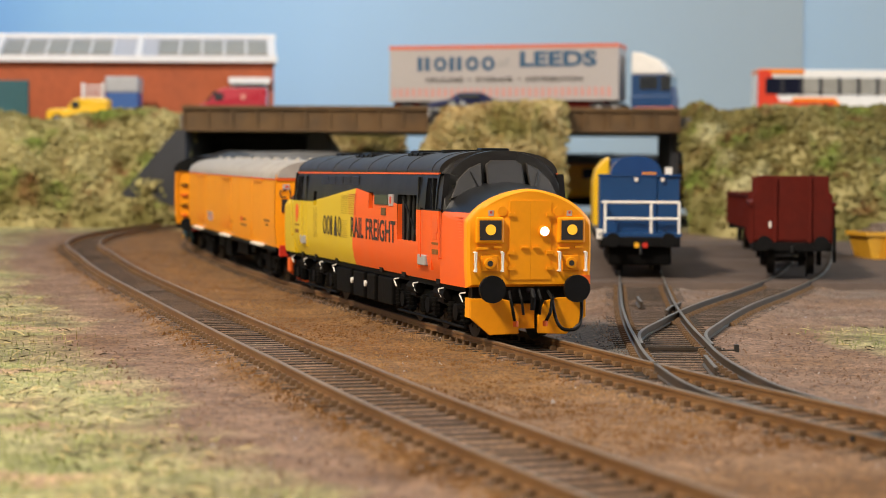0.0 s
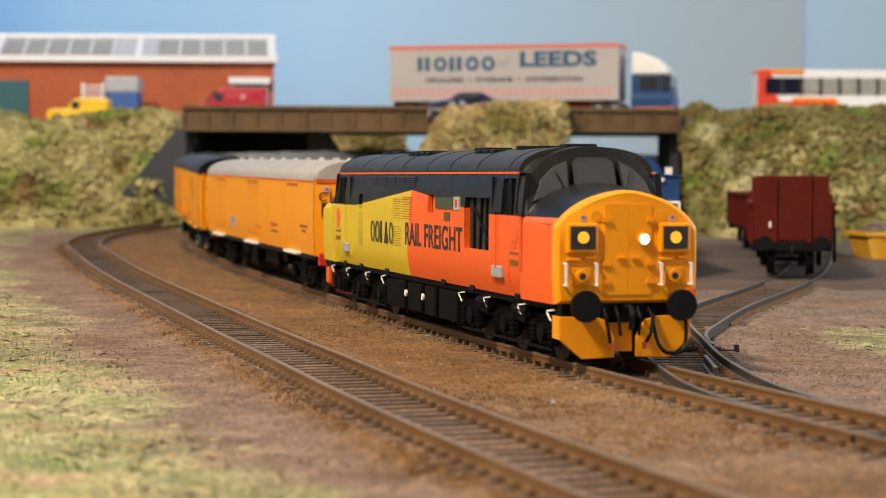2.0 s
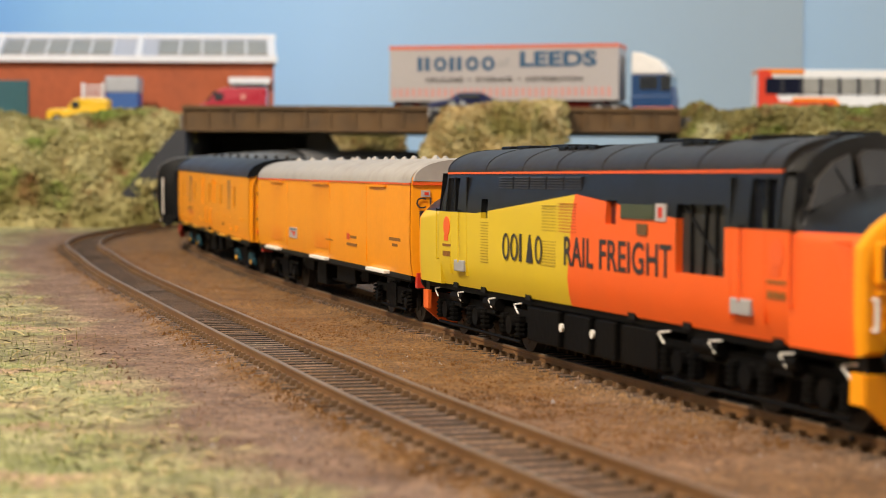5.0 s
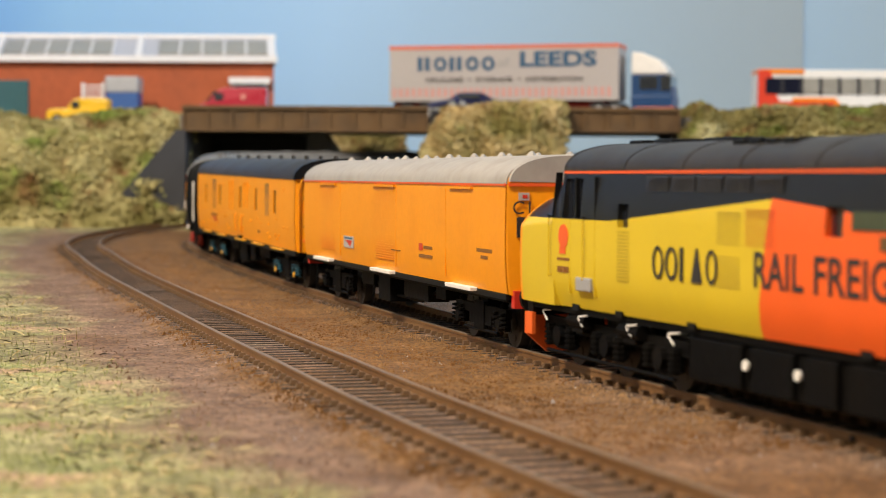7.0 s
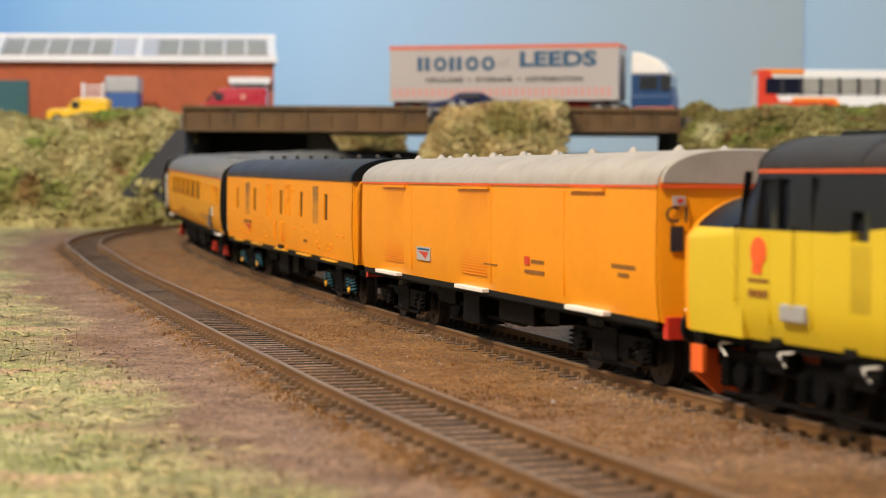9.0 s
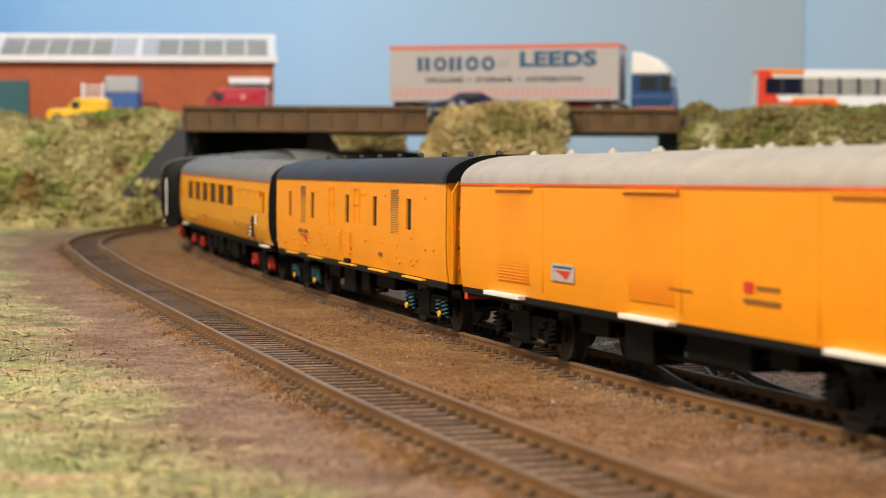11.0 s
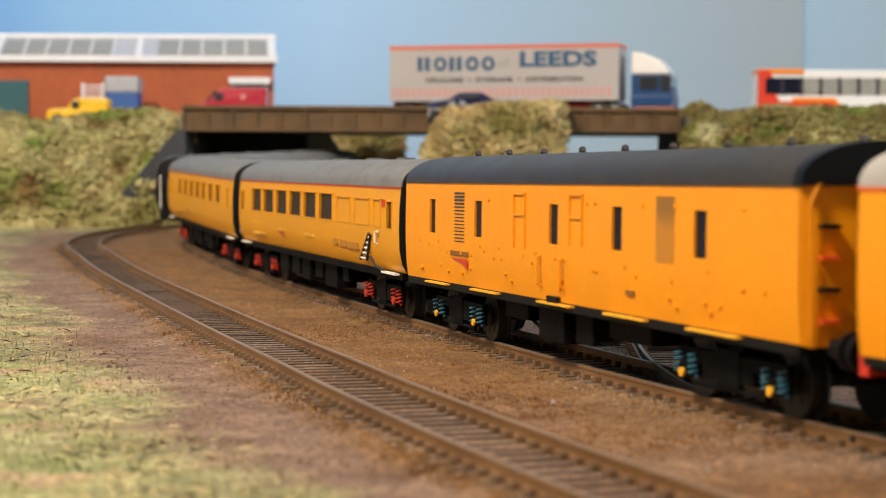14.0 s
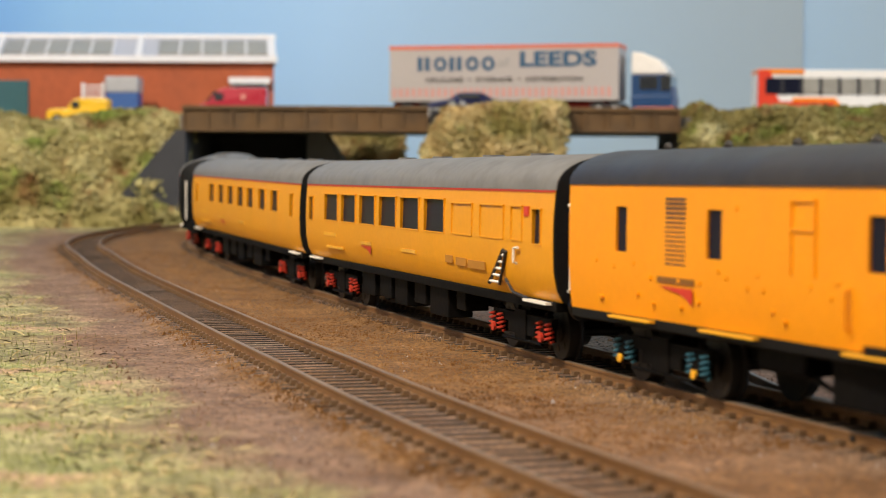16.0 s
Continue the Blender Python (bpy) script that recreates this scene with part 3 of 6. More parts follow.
# ---- track ----
def rail_mesh(line, k=1.0):
    """One rail of flat-bottom section along a line, k times as wide; returns foot and head meshes."""
    t = np.gradient(line, axis=0)
    t /= np.linalg.norm(t, axis=1)[:, None]
    n = np.c_[t[:, 1], -t[:, 0]]
    web = [(-1.1, -2.5), (-1.1, -2.15), (-0.4, -1.9), (-0.4, -0.8), (-0.62, -0.65), (-0.62, -0.12), (0.62, -0.12), (0.62, -0.65), (0.4, -0.8), (0.4, -1.9), (1.1, -2.15), (1.1, -2.5)]
    head = [(-0.58, -0.14), (-0.58, -0.05), (-0.45, 0.0), (0.45, 0.0), (0.58, -0.05), (0.58, -0.14)]
    return [loft([[(p[0] + o * k * m[0], p[1] + o * k * m[1], lift(p[1]) + z) for o, z in prof] for p, m in zip(line, n)]) for prof in (web, head)]


def track(name, line, label, web="rail", head="rail_head", rails=(-8.9, 8.9)):
    tr = empty(name, label, "track")
    tr["kind"] = "structure"
    for o in rails:
        a, b = rail_mesh(offset_line(line, o), 1.0 if web == "rail" else 0.74)
        r = part("rail", a, web, tr, "rusty brown rail" if web == "rail" else "dark steel rail", smooth=True)
        part("rail_head", b, head, r, "worn rail top", smooth=True)
    return tr


def sleeper_mesh():
    bm = bmesh.new()
    # kept narrow and dark, standing also for the shaded gaps between sleepers
    v = box(bm, -14.6, 14.6, -0.95, 0.95, -1.6, 0)
    for q in v:
        if q.co.z > -0.1:
            q.co.x *= 0.985
            q.co.y *= 0.86
    bmesh.ops.scale(bm, vec=(MM, MM, MM), verts=bm.verts)
    me = bpy.data.meshes.new("sleeper")
    bm.to_mesh(me)
    bm.free()
    me.materials.append(M["sleeper"])
    return me


SLEEPER = sleeper_mesh()


def lay_sleepers(tr, line, lo=200, hi=1260, pitch=6.3):
    """Sleepers and rail chairs under a track, between two depths of the plan."""
    t = np.gradient(line, axis=0)
    d = np.concatenate([[0], np.cumsum(np.hypot(*np.diff(line, axis=0).T))])
    bm = bmesh.new()
    rnd = random.Random(len(line))
    for s in np.arange(3, d[-1], pitch):
        x, y = (float(np.interp(s, d, line[:, k])) for k in (0, 1))
        if not lo < y < hi:
            continue
        tx, ty = (float(np.interp(s, d, t[:, k])) for k in (0, 1))
        a = math.atan2(ty, tx)
        o = new("sleeper", SLEEPER)
        o.parent = tr
        o.matrix_local = pose(x * MM, y * MM, (lift(y) - 2.5 + rnd.uniform(-0.12, 0.05)) * MM, 0, 0, math.degrees(a) + 90 + rnd.uniform(-1.2, 1.2))
        c, n = Vector((math.cos(a), math.sin(a), 0)), Vector((math.sin(a), -math.cos(a), 0))
        for off in (-10.6, -7.2, 7.2, 10.6):
            q = Vector((x, y, lift(y) - 2.5)) + n * off
            v = box(bm, -0.95, 0.95, -1.0, 1.0, 0, 1.0)
            for w in v:
                k = 0.7 if w.co.z > 0.5 else 1.0
                w.co = q + n * (w.co.x * k) + c * (w.co.y * k) + Vector((0, 0, w.co.z))
    ob = part("rail_chair", bm, "chair", tr, "moulded rail fixings")
    ob["kind"] = "stuff"


T_MAIN = track("main_track", MAIN, "weathered running line with rust-brown rails on dark sleepers")
T_NEAR = track("loop_track", NEAR, "weathered second line with rust-brown rails on dark sleepers")
T_A = track("siding_track", SIDING_A[:-2], "siding leaving the main line by a turnout", "rail_dark", "rail_head_dark")
T_B = track("siding_track", SIDING_B, "curved siding leaving the first by a turnout", "rail_dark", "rail_head_dark")


def build_hardstanding():
    """Smooth yard surface laid round the sidings, almost flush with the rails."""
    xs, ys = np.arange(45.0, 310.1, 10.6), np.arange(742.0, 1080.1, 13.0)

    def edge(x, y):
        return y + (7 * noise.noise(Vector((x, 0, 3)) * 0.05) + 0.05 * (x - 90) if y < 743 else 0)
    top = [[(x, edge(x, y), lift(edge(x, y)) - 0.75) for y in ys] for x in xs]
    bm = bmesh.new()
    g = [[bm.verts.new(q) for q in col] for col in top]
    for i in range(len(xs) - 1):
        for j in range(len(ys) - 1):
            bm.faces.new((g[i][j], g[i + 1][j], g[i + 1][j + 1], g[i][j + 1]))
    rim = [g[i][0] for i in range(len(xs))]
    low = [bm.verts.new(q.co - Vector((0, 2.5, 3.4))) for q in rim]
    for k in range(len(rim) - 1):
        bm.faces.new((rim[k], low[k], low[k + 1], rim[k + 1]))
    side = [bm.verts.new(q.co - Vector((2.5, 0, 3.4))) for q in g[0]]
    for k in range(len(side) - 1):
        bm.faces.new((g[0][k + 1], side[k + 1], side[k], g[0][k]))
    bmesh.ops.recalc_face_normals(bm, faces=bm.faces)
    tagged(part("pavement", bm, "hardstanding", smooth=True), "smooth grey-brown yard surface round the sidings", "pavement", kind="structure")


build_hardstanding()


def check_rails():
    for pts in ([(62.5, 440), (61.6, 425), (60.6, 408)], [(80.5, 627), (74.5, 606), (71, 588)], [(69, 655), (68, 640), (67.5, 628)]):
        line = spline(pts, 3.0)
        a, b = rail_mesh(line, 0.74)
        r = part("check_rail", a, "rail_dark", T_A, smooth=True)
        part("rail_head", b, "rail_head_dark", r, smooth=True)
    part("frog_filler", boxes((67.5, 73, 304, 307.5, -1.6, -0.45)), "grille", T_A, "black plastic frog filler")
    bar = part("tie_bar", boxes((-8, 12, -0.9, 0.9, -2.45, -1.6)), "sleeper", T_A, "dark turnout tie bar")
    bar.matrix_local = at(60, 478, lift(478))
    part("switch_lever", boxes((75.5, 76.6, 477.4, 479.4, -3, -0.9), (69, 76, 478.1, 478.7, -2.7, -2.2)), "grille", T_A, "small black turnout lever")


check_rails()


# ---- the train ----
COACH = [(17.1, 14.3), (17.6, 18), (17.9, 24), (17.9, 32), (17.75, 40.5)]
MK2 = [(15.8, 14.4), (17.2, 17.0), (18.0, 21), (18.2, 27), (18.1, 33), (17.6, 39.2)]


def roof_half(y0, z0, crown, n=9):
    """Half of an arched roof from the eaves to the crown."""
    out = []
    for k in range(n + 1):
        a = k / n * math.pi / 2
        out.append((y0 * math.cos(a) ** 0.80 if k < n else 0.0, z0 + (crown - z0) * math.sin(a) ** 0.92))
    return out


def wheelset(parent, x, r, z=0.0):
    bm = bmesh.new()
    for s in (-1, 1):
        rod(bm, (0, s * 7.2, 0), (0, s * 9.6, 0), r, 24)
        rod(bm, (0, s * 6.5, 0), (0, s * 7.2, 0), r + 0.9, 24)
        rod(bm, (0, s * 9.6, 0), (0, s * 9.9, 0), r * 0.35, 12)
        for k in range(6):
            a = k * math.tau / 6
            rod(bm, (r * 0.62 * math.cos(a), s * 9.6, r * 0.62 * math.sin(a)), (r * 0.62 * math.cos(a), s * 9.75, r * 0.62 * math.sin(a)), r * 0.14, 6)
    rod(bm, (0, -7, 0), (0, 7, 0), 1.0, 10)
    w = part("wheelset", bm, "wheel", parent, "dark steel wheels", smooth=True)
    w.matrix_local = at(x, 0, r + z)
    return w


BOGIES = []   # (vehicle key, bogie object, offset, wheelsets, wheel radius)


def coach_bogie(v, key, x, style):
    """Four-wheel bogie with side frames, axle boxes and springs."""
    bm = bmesh.new()
    for s in (-1, 1):
        y0, y1 = sorted((s * 11.6, s * 13.2))
        box(bm, -21, 21, y0, y1, 7.2, 9.6)
        box(bm, -9, 9, y0, y1, 4.6, 7.3)
        box(bm, -4, 4, s * 13.2 - 0.3, s * 13.2 + 0.9, 3.6, 10.5)
        for a in (-17.1, 17.1):
            box(bm, a - 3.0, a + 3.0, y0, y1 , 4.2, 7.2)
            rod(bm, (a, s * 12.6, 5.6), (a, s * 14.2, 5.6), 1.7, 10)
            rod(bm, (a, s * 11.8, 9.5), (a, s * 13.0, 10.8), 0.7, 6)
        rod(bm, (-14, s * 12.9, 3.2), (14, s * 12.9, 3.2), 0.45, 6)
    box(bm, -3, 3, -12, 12, 6, 11.5)
    b = part("bogie", bm, "under", v, "black four-wheel bogie")
    b.matrix_local = at(x, 0, 0)
    ws = [wheelset(b, a, 6.3) for a in (-17.1, 17.1)]
    spring = {"red": "spring_red", "blue": "spring_blue"}.get(style)
    for s in (-1, 1):
        for a in (-17.1, 17.1):
            for d in (-2.9, 2.9):
                turns = [(a + d + 0.95 * math.cos(k * 0.9), s * 13.4 + 0.95 * math.sin(k * 0.9), 4.3 + k * 0.155) for k in range(29)]
                part("spring", tube(turns, 0.30, 5), spring or "under", b, {"red": "red coil spring", "blue": "pale blue coil spring"}.get(style, ""))
            if style == "blue":
                part("axle_box", rods(((a, s * 13.8, 4.9), (a, s * 14.7, 4.9), 0.9), n=12), "axle_yellow", b, "yellow axle box cover")
            if style == "red":
                part("axle_box", rods(((a, s * 13.8, 5.3), (a, s * 14.8, 5.3), 1.2), n=12), "spring_red", b, "red axle box cover")
    BOGIES.append((key, b, x, ws, 6.3))
    return b


def underframe(v, length, boxes_):
    half = length / 2
    rows = [(-half + 2, half - 2, -16.6, 16.6, 12.2, 14.4)]
    part("solebar", boxes(*rows), "under", v, "black underframe", bevel=0.2)
    for x0, x1, y1, z0 in boxes_:
        for s in (-1, 1):
            a, b = sorted((s * 7.5, s * y1))
            part("equipment_box", boxes((x0, x1, a, b, z0, 12.3)), "under", v, bevel=0.3)
    # long central box added to deepen the shade under the coach
    part("centre_shade_box", boxes((-half + 20, half - 20, -6.5, 6.5, 8.0, 12.3)), "under", v)
    part("truss_rod", rods(((-42, -12, 12), (-20, -12, 6.5), 0.5), ((-20, -12, 6.5), (22, -12, 6.5), 0.5), ((22, -12, 6.5), (44, -12, 12), 0.5),
                           ((-42, 12, 12), (-20, 12, 6.5), 0.5), ((-20, 12, 6.5), (22, 12, 6.5), 0.5), ((22, 12, 6.5), (44, 12, 12), 0.5), n=6), "under", v)


def buffers(v, x, sign, z=13.8, r=3.3):
    for s in (-1, 1):
        bm = rods(((x - sign * 6.5, s * 11.35, z), (x - sign * 1.0, s * 11.35, z), 1.7), n=14)
        rod(bm, (x - sign * 1.1, s * 11.35, z), (x, s * 11.35, z), r, 24)
        part("buffer", bm, "black", v, "round black buffer", smooth=True)


def end_wall(v, x, sign, prof, crown, eave, material, label):
    """A coach end: a slightly domed wall with its gangway."""
    half = prof + roof_half(prof[-1][0], eave, crown - 0.4)[1:]
    ins = [(max(y - 0.25, 0), z) for y, z in half]
    bm = loft([ring_at(x - sign * 1.5, ins), ring_at(x - sign * 0.3, ins), ring_at(x, [(max(y - 0.9, 0), z - 0.3) for y, z in half])])
    part("end_wall", bm, material, v, label, smooth=True)


def bars(v, rows, material, x_y=-17.98, label="", name="lettering"):
    """Writing too small to read, as plain bars on the visible side: (x0, x1, z0, z1)."""
    for x0, x1, z0, z1 in rows:
        part(name, boxes((x0, x1, x_y, x_y + 0.35, z0, z1)), material, v, label)


def grating(v, x0, x1, z0, z1, material, y=-18.0, n=None, flush=0.5, label="", upright=False, backing=None):
    """A louvred grille: slats over a backing, set into a side."""
    bm = bmesh.new()
    if upright:
        k = n or int((x1 - x0) / 1.3)
        for i in range(k):
            a = x0 + (x1 - x0) * (i + 0.2) / k
            box(bm, a, a + (x1 - x0) / k * 0.55, y, y + flush, z0, z1)
    else:
        k = n or int((z1 - z0) / 1.0)
        for i in range(k):
            a = z0 + (z1 - z0) * (i + 0.2) / k
            v8 = box(bm, x0, x1, y, y + flush, a, a + (z1 - z0) / k * 0.55)
            for q in v8:
                if q.co.z > a + 0.01:
                    q.co.y += flush * 0.4
    g = part("louvre", bm, material, v, label)
    if backing:
        part("louvre_backing", boxes((x0 - 0.2, x1 + 0.2, y + flush - 0.1, y + flush + 0.1, z0 - 0.2, z1 + 0.2)), backing, g)
    return g


def slots(v, x0, x1, z0, z1, material, y, n, label=""):
    """Fine louvres: thin lines just proud of a side; a darker colour stands for the slots' shade."""
    bm = bmesh.new()
    for i in range(n):
        a = z0 + (z1 - z0) * (i + 0.3) / n
        box(bm, x0, x1, y - 0.06, y + 0.3, a, a + (z1 - z0) / n * 0.22)
    return part("louvre", bm, material, v, label)


def refine(half, k=4):
    """A half section with smooth extra points between those given."""
    p = np.array(half, float)
    out = []
    for i in range(len(p) - 1):
        a, b = p[i], p[i + 1]
        ta = (p[i + 1] - p[i - 1]) / 2 if i else (b - a)
        tb = (p[i + 2] - p[i]) / 2 if i + 2 < len(p) else np.array((b[0] - a[0], 0.0))
        for j in range(k):
            u = j / k
            out.append(tuple((2 * u**3 - 3 * u**2 + 1) * a + (u**3 - 2 * u**2 + u) * ta + (3 * u**2 - 2 * u**3) * b + (u**3 - u**2) * tb))
    out.append(tuple(p[-1]))
    return out


def coach_shell(v, length, prof, crown, eave, holes, skin, roof, roof_label, glass="glazing", other=None):
    """Sides with window openings, glazing, floor and an arched roof."""
    half = length / 2
    for s in (-1, 1):
        hs = holes if s < 0 else (other if other is not None else holes)
        part("side", panel([-half, -half / 3, half / 3, half], prof, hs, s), skin, v, smooth=True)
        for x0, x1, z0, z1 in hs:
            y0, y1 = (float(np.interp(z, [p[1] for p in prof], [p[0] for p in prof])) for z in (z0, z1))
            bm = bmesh.new()
            q = [(x0, y0), (x1, y0), (x1, y1), (x0, y1)]
            zz = (z0, z0, z1, z1)
            a = [bm.verts.new((x, s * (y - 0.55), z)) for (x, y), z in zip(q, zz)]
            b = [bm.verts.new((x, s * (y - 0.85), z)) for (x, y), z in zip(q, zz)]
            bm.faces.new(a if s < 0 else a[::-1])
            bm.faces.new(b[::-1] if s < 0 else b)
            for k in range(4):
                bm.faces.new((a[k], b[k], b[(k + 1) % 4], a[(k + 1) % 4]))
            bmesh.ops.recalc_face_normals(bm, faces=bm.faces)
            part("window_pane", bm, glass, v, "dark glazing")
    rh = roof_half(prof[-1][0] + 0.35, eave, crown)
    bm = loft([ring_at(x, [(prof[-1][0] - 1.5, eave - 0.3)] + [(y * k, eave + (z - eave) * k2) for y, z in rh]) for x, k, k2 in
               ((-half - 0.2, 0.985, 0.95), (-half + 0.7, 1, 1), (0, 1, 1), (half - 0.7, 1, 1), (half + 0.2, 0.985, 0.95))])
    r = part("roof", bm, roof, v, roof_label, smooth=True)
    return r


def vents(v, xs, y, z, material, r=1.5, label="roof ventilators"):
    for x in xs:
        for s in ((-1, 1) if y else (1,)):
            bm = rods(((x, s * y, z - 1.2), (x, s * y, z + 0.5), r * 0.55), n=8)
            rod(bm, (x - r * 1.3, s * y, z + 0.6), (x, s * y, z + 1.0), r * 0.2, 8, r * 0.75)
            rod(bm, (x, s * y, z + 1.0), (x + r * 1.3, s * y, z + 0.6), r * 0.75, 8, r * 0.2)
            part("ventilator", bm, material, v, label, smooth=True)


TRAIN = {}


def build_van():
    """Windowless yellow test van with a pale grey roof."""
    v = empty("test_van", "bright yellow windowless test van with pale grey arched roof", "railway van", "train coaches")
    coach_shell(v, 229, COACH, 47.6, 40.5, [], "coach_yellow", "roof_grey", "pale grey arched roof")
    for s in (-1, 1):
        end_wall(v, s * 115, s, COACH, 47.6, 40.5, "coach_yellow", "yellow end wall")
        part("end_cap", loft([ring_at(s * x, [(0.0, 40.8)] + [(y * k, z) for y, z in roof_half(17.5, 41.0, 47.3)]) for x, k in ((114.0, 1.0), (115.5, 0.97))]), "roof_grey", v, "grey roof end", smooth=True)
        part("end_stripe", boxes(*[(s * 115.0 - 0.45, s * 115.0 + 0.45, -17.3, 17.3, 39.9, 40.7)]), "orange_line", v)
        buffers(v, s * 122, s)
        part("buffer_beam", boxes(tuple(sorted((s * 114, s * 116.2))) + (-16, 16, 11.0, 15.2)), "red", v, "red buffer beam")
        part("coupling_hose", tube([(s * 116, -4, 13), (s * 119, -4.5, 9), (s * 120, -4, 5.5), (s * 118, -3, 4)], 0.6), "black", v)
    for sy in (-1, 1):
        part("cantrail_stripe", boxes((-114.5, 114.5, *sorted((sy * 17.7, sy * 18.05)), 40.0, 40.65)), "orange_line", v, "orange cantrail stripe")
    # rib lines, sliding doors and louvres on the visible side
    for x0, x1 in ((-87, -66.5), (-11, 10)):
        slots(v, x0, x1, 17.5, 39.0, "coach_yellow", -17.87, 30, label="fine yellow louvres")
    for x0, x1 in ((-89, -64), (-14, 12), (68, 88)):
        part("door_rail", boxes((x0, x1, -18.5, -17.8, 39.0, 39.6)), "coach_yellow", v)
    for x in (-58, 13, 64):
        part("panel_seam", boxes((x, x + 0.25, -17.96, -17.7, 16, 39)), "coach_yellow", v)
    part("bottom_band", boxes((-113.5, 113.5, -17.2, 17.2, 12.9, 14.35)), "black", v, "black lower band")
    for x0, x1 in ((-94, -70), (-13.5, 10), (67.5, 90)):
        part("step_board", boxes((x0, x1, -19.0, -17.0, 13.6, 14.6)), "white", v, "white step board", bevel=0.15)
    part("logo", boxes((-52, -39, -18.06, -17.8, 19.2, 22.9)), "trailer", v, "white square with a red arrow mark")
    bm = bmesh.new()
    a = [bm.verts.new(p) for p in ((-50.5, -18.12, 21.6), (-40.5, -18.12, 21.6), (-43, -18.12, 19.6), (-46, -18.12, 20.7))]
    bm.faces.new(a)
    part("logo_arrow", bm, "red", v)
    bars(v, [(-51, -40, 22.0, 22.5)], "letter_blue", -18.1)
    bars(v, [(38.5, 42, 21.9, 23.8)], "red", -18.05)
    bars(v, [(43, 51.5, 22.4, 23.2), (38.5, 51.5, 20.0, 20.8), (92, 104.5, 23.6, 24.5), (95.5, 101, 22.0, 22.8), (8, 18, 20.6, 20.9)], "faded_ink", -17.96)
    # marks on the leading end
    lettering("end_mark", "C1", 3.2, Matrix.Translation((0.1154, -0.0137, 0.0347)) @ pose(0, 0, 0, 90, 0, 90), "ink", v, "black letters")
    for z0, z1, y0, m in ((27.8, 32.6, -15.2, "ink"), (36.6, 38.4, -14.8, "trailer")):
        part("end_plate", boxes((114.9, 115.35, y0, y0 + 2.6, z0, z1)), m, v)
    part("end_sign_mark", boxes((115.3, 115.45, -13.9, -12.7, 37.1, 37.9)), "red", v)
    bm = tube([(115, -11.6, 16.5), (116.6, -11.6, 16.5), (116.6, -11.6, 23), (115, -11.6, 23)], 0.45)
    part("handrail", bm, "white", v, "white handrail")
    for x in range(-96, 110, 24):
        bm = bmesh.new()
        for sy in (-1, 1):
            rod(bm, (x, sy * 5.0, 46.4), (x, sy * 5.0, 48.5), 2.4, 4, 0.4)
        part("ventilator", bm, "roof_grey", v, "pale roof ventilators")
    underframe(v, 229, [(-46, -30, 13.5, 8.0), (-20, -6, 14.5, 4.5), (8, 34, 14.0, 7.0), (40, 50, 13.5, 8.5)])
    for x in (-80, 80):
        coach_bogie(v, "van", x, "plain")
    return v


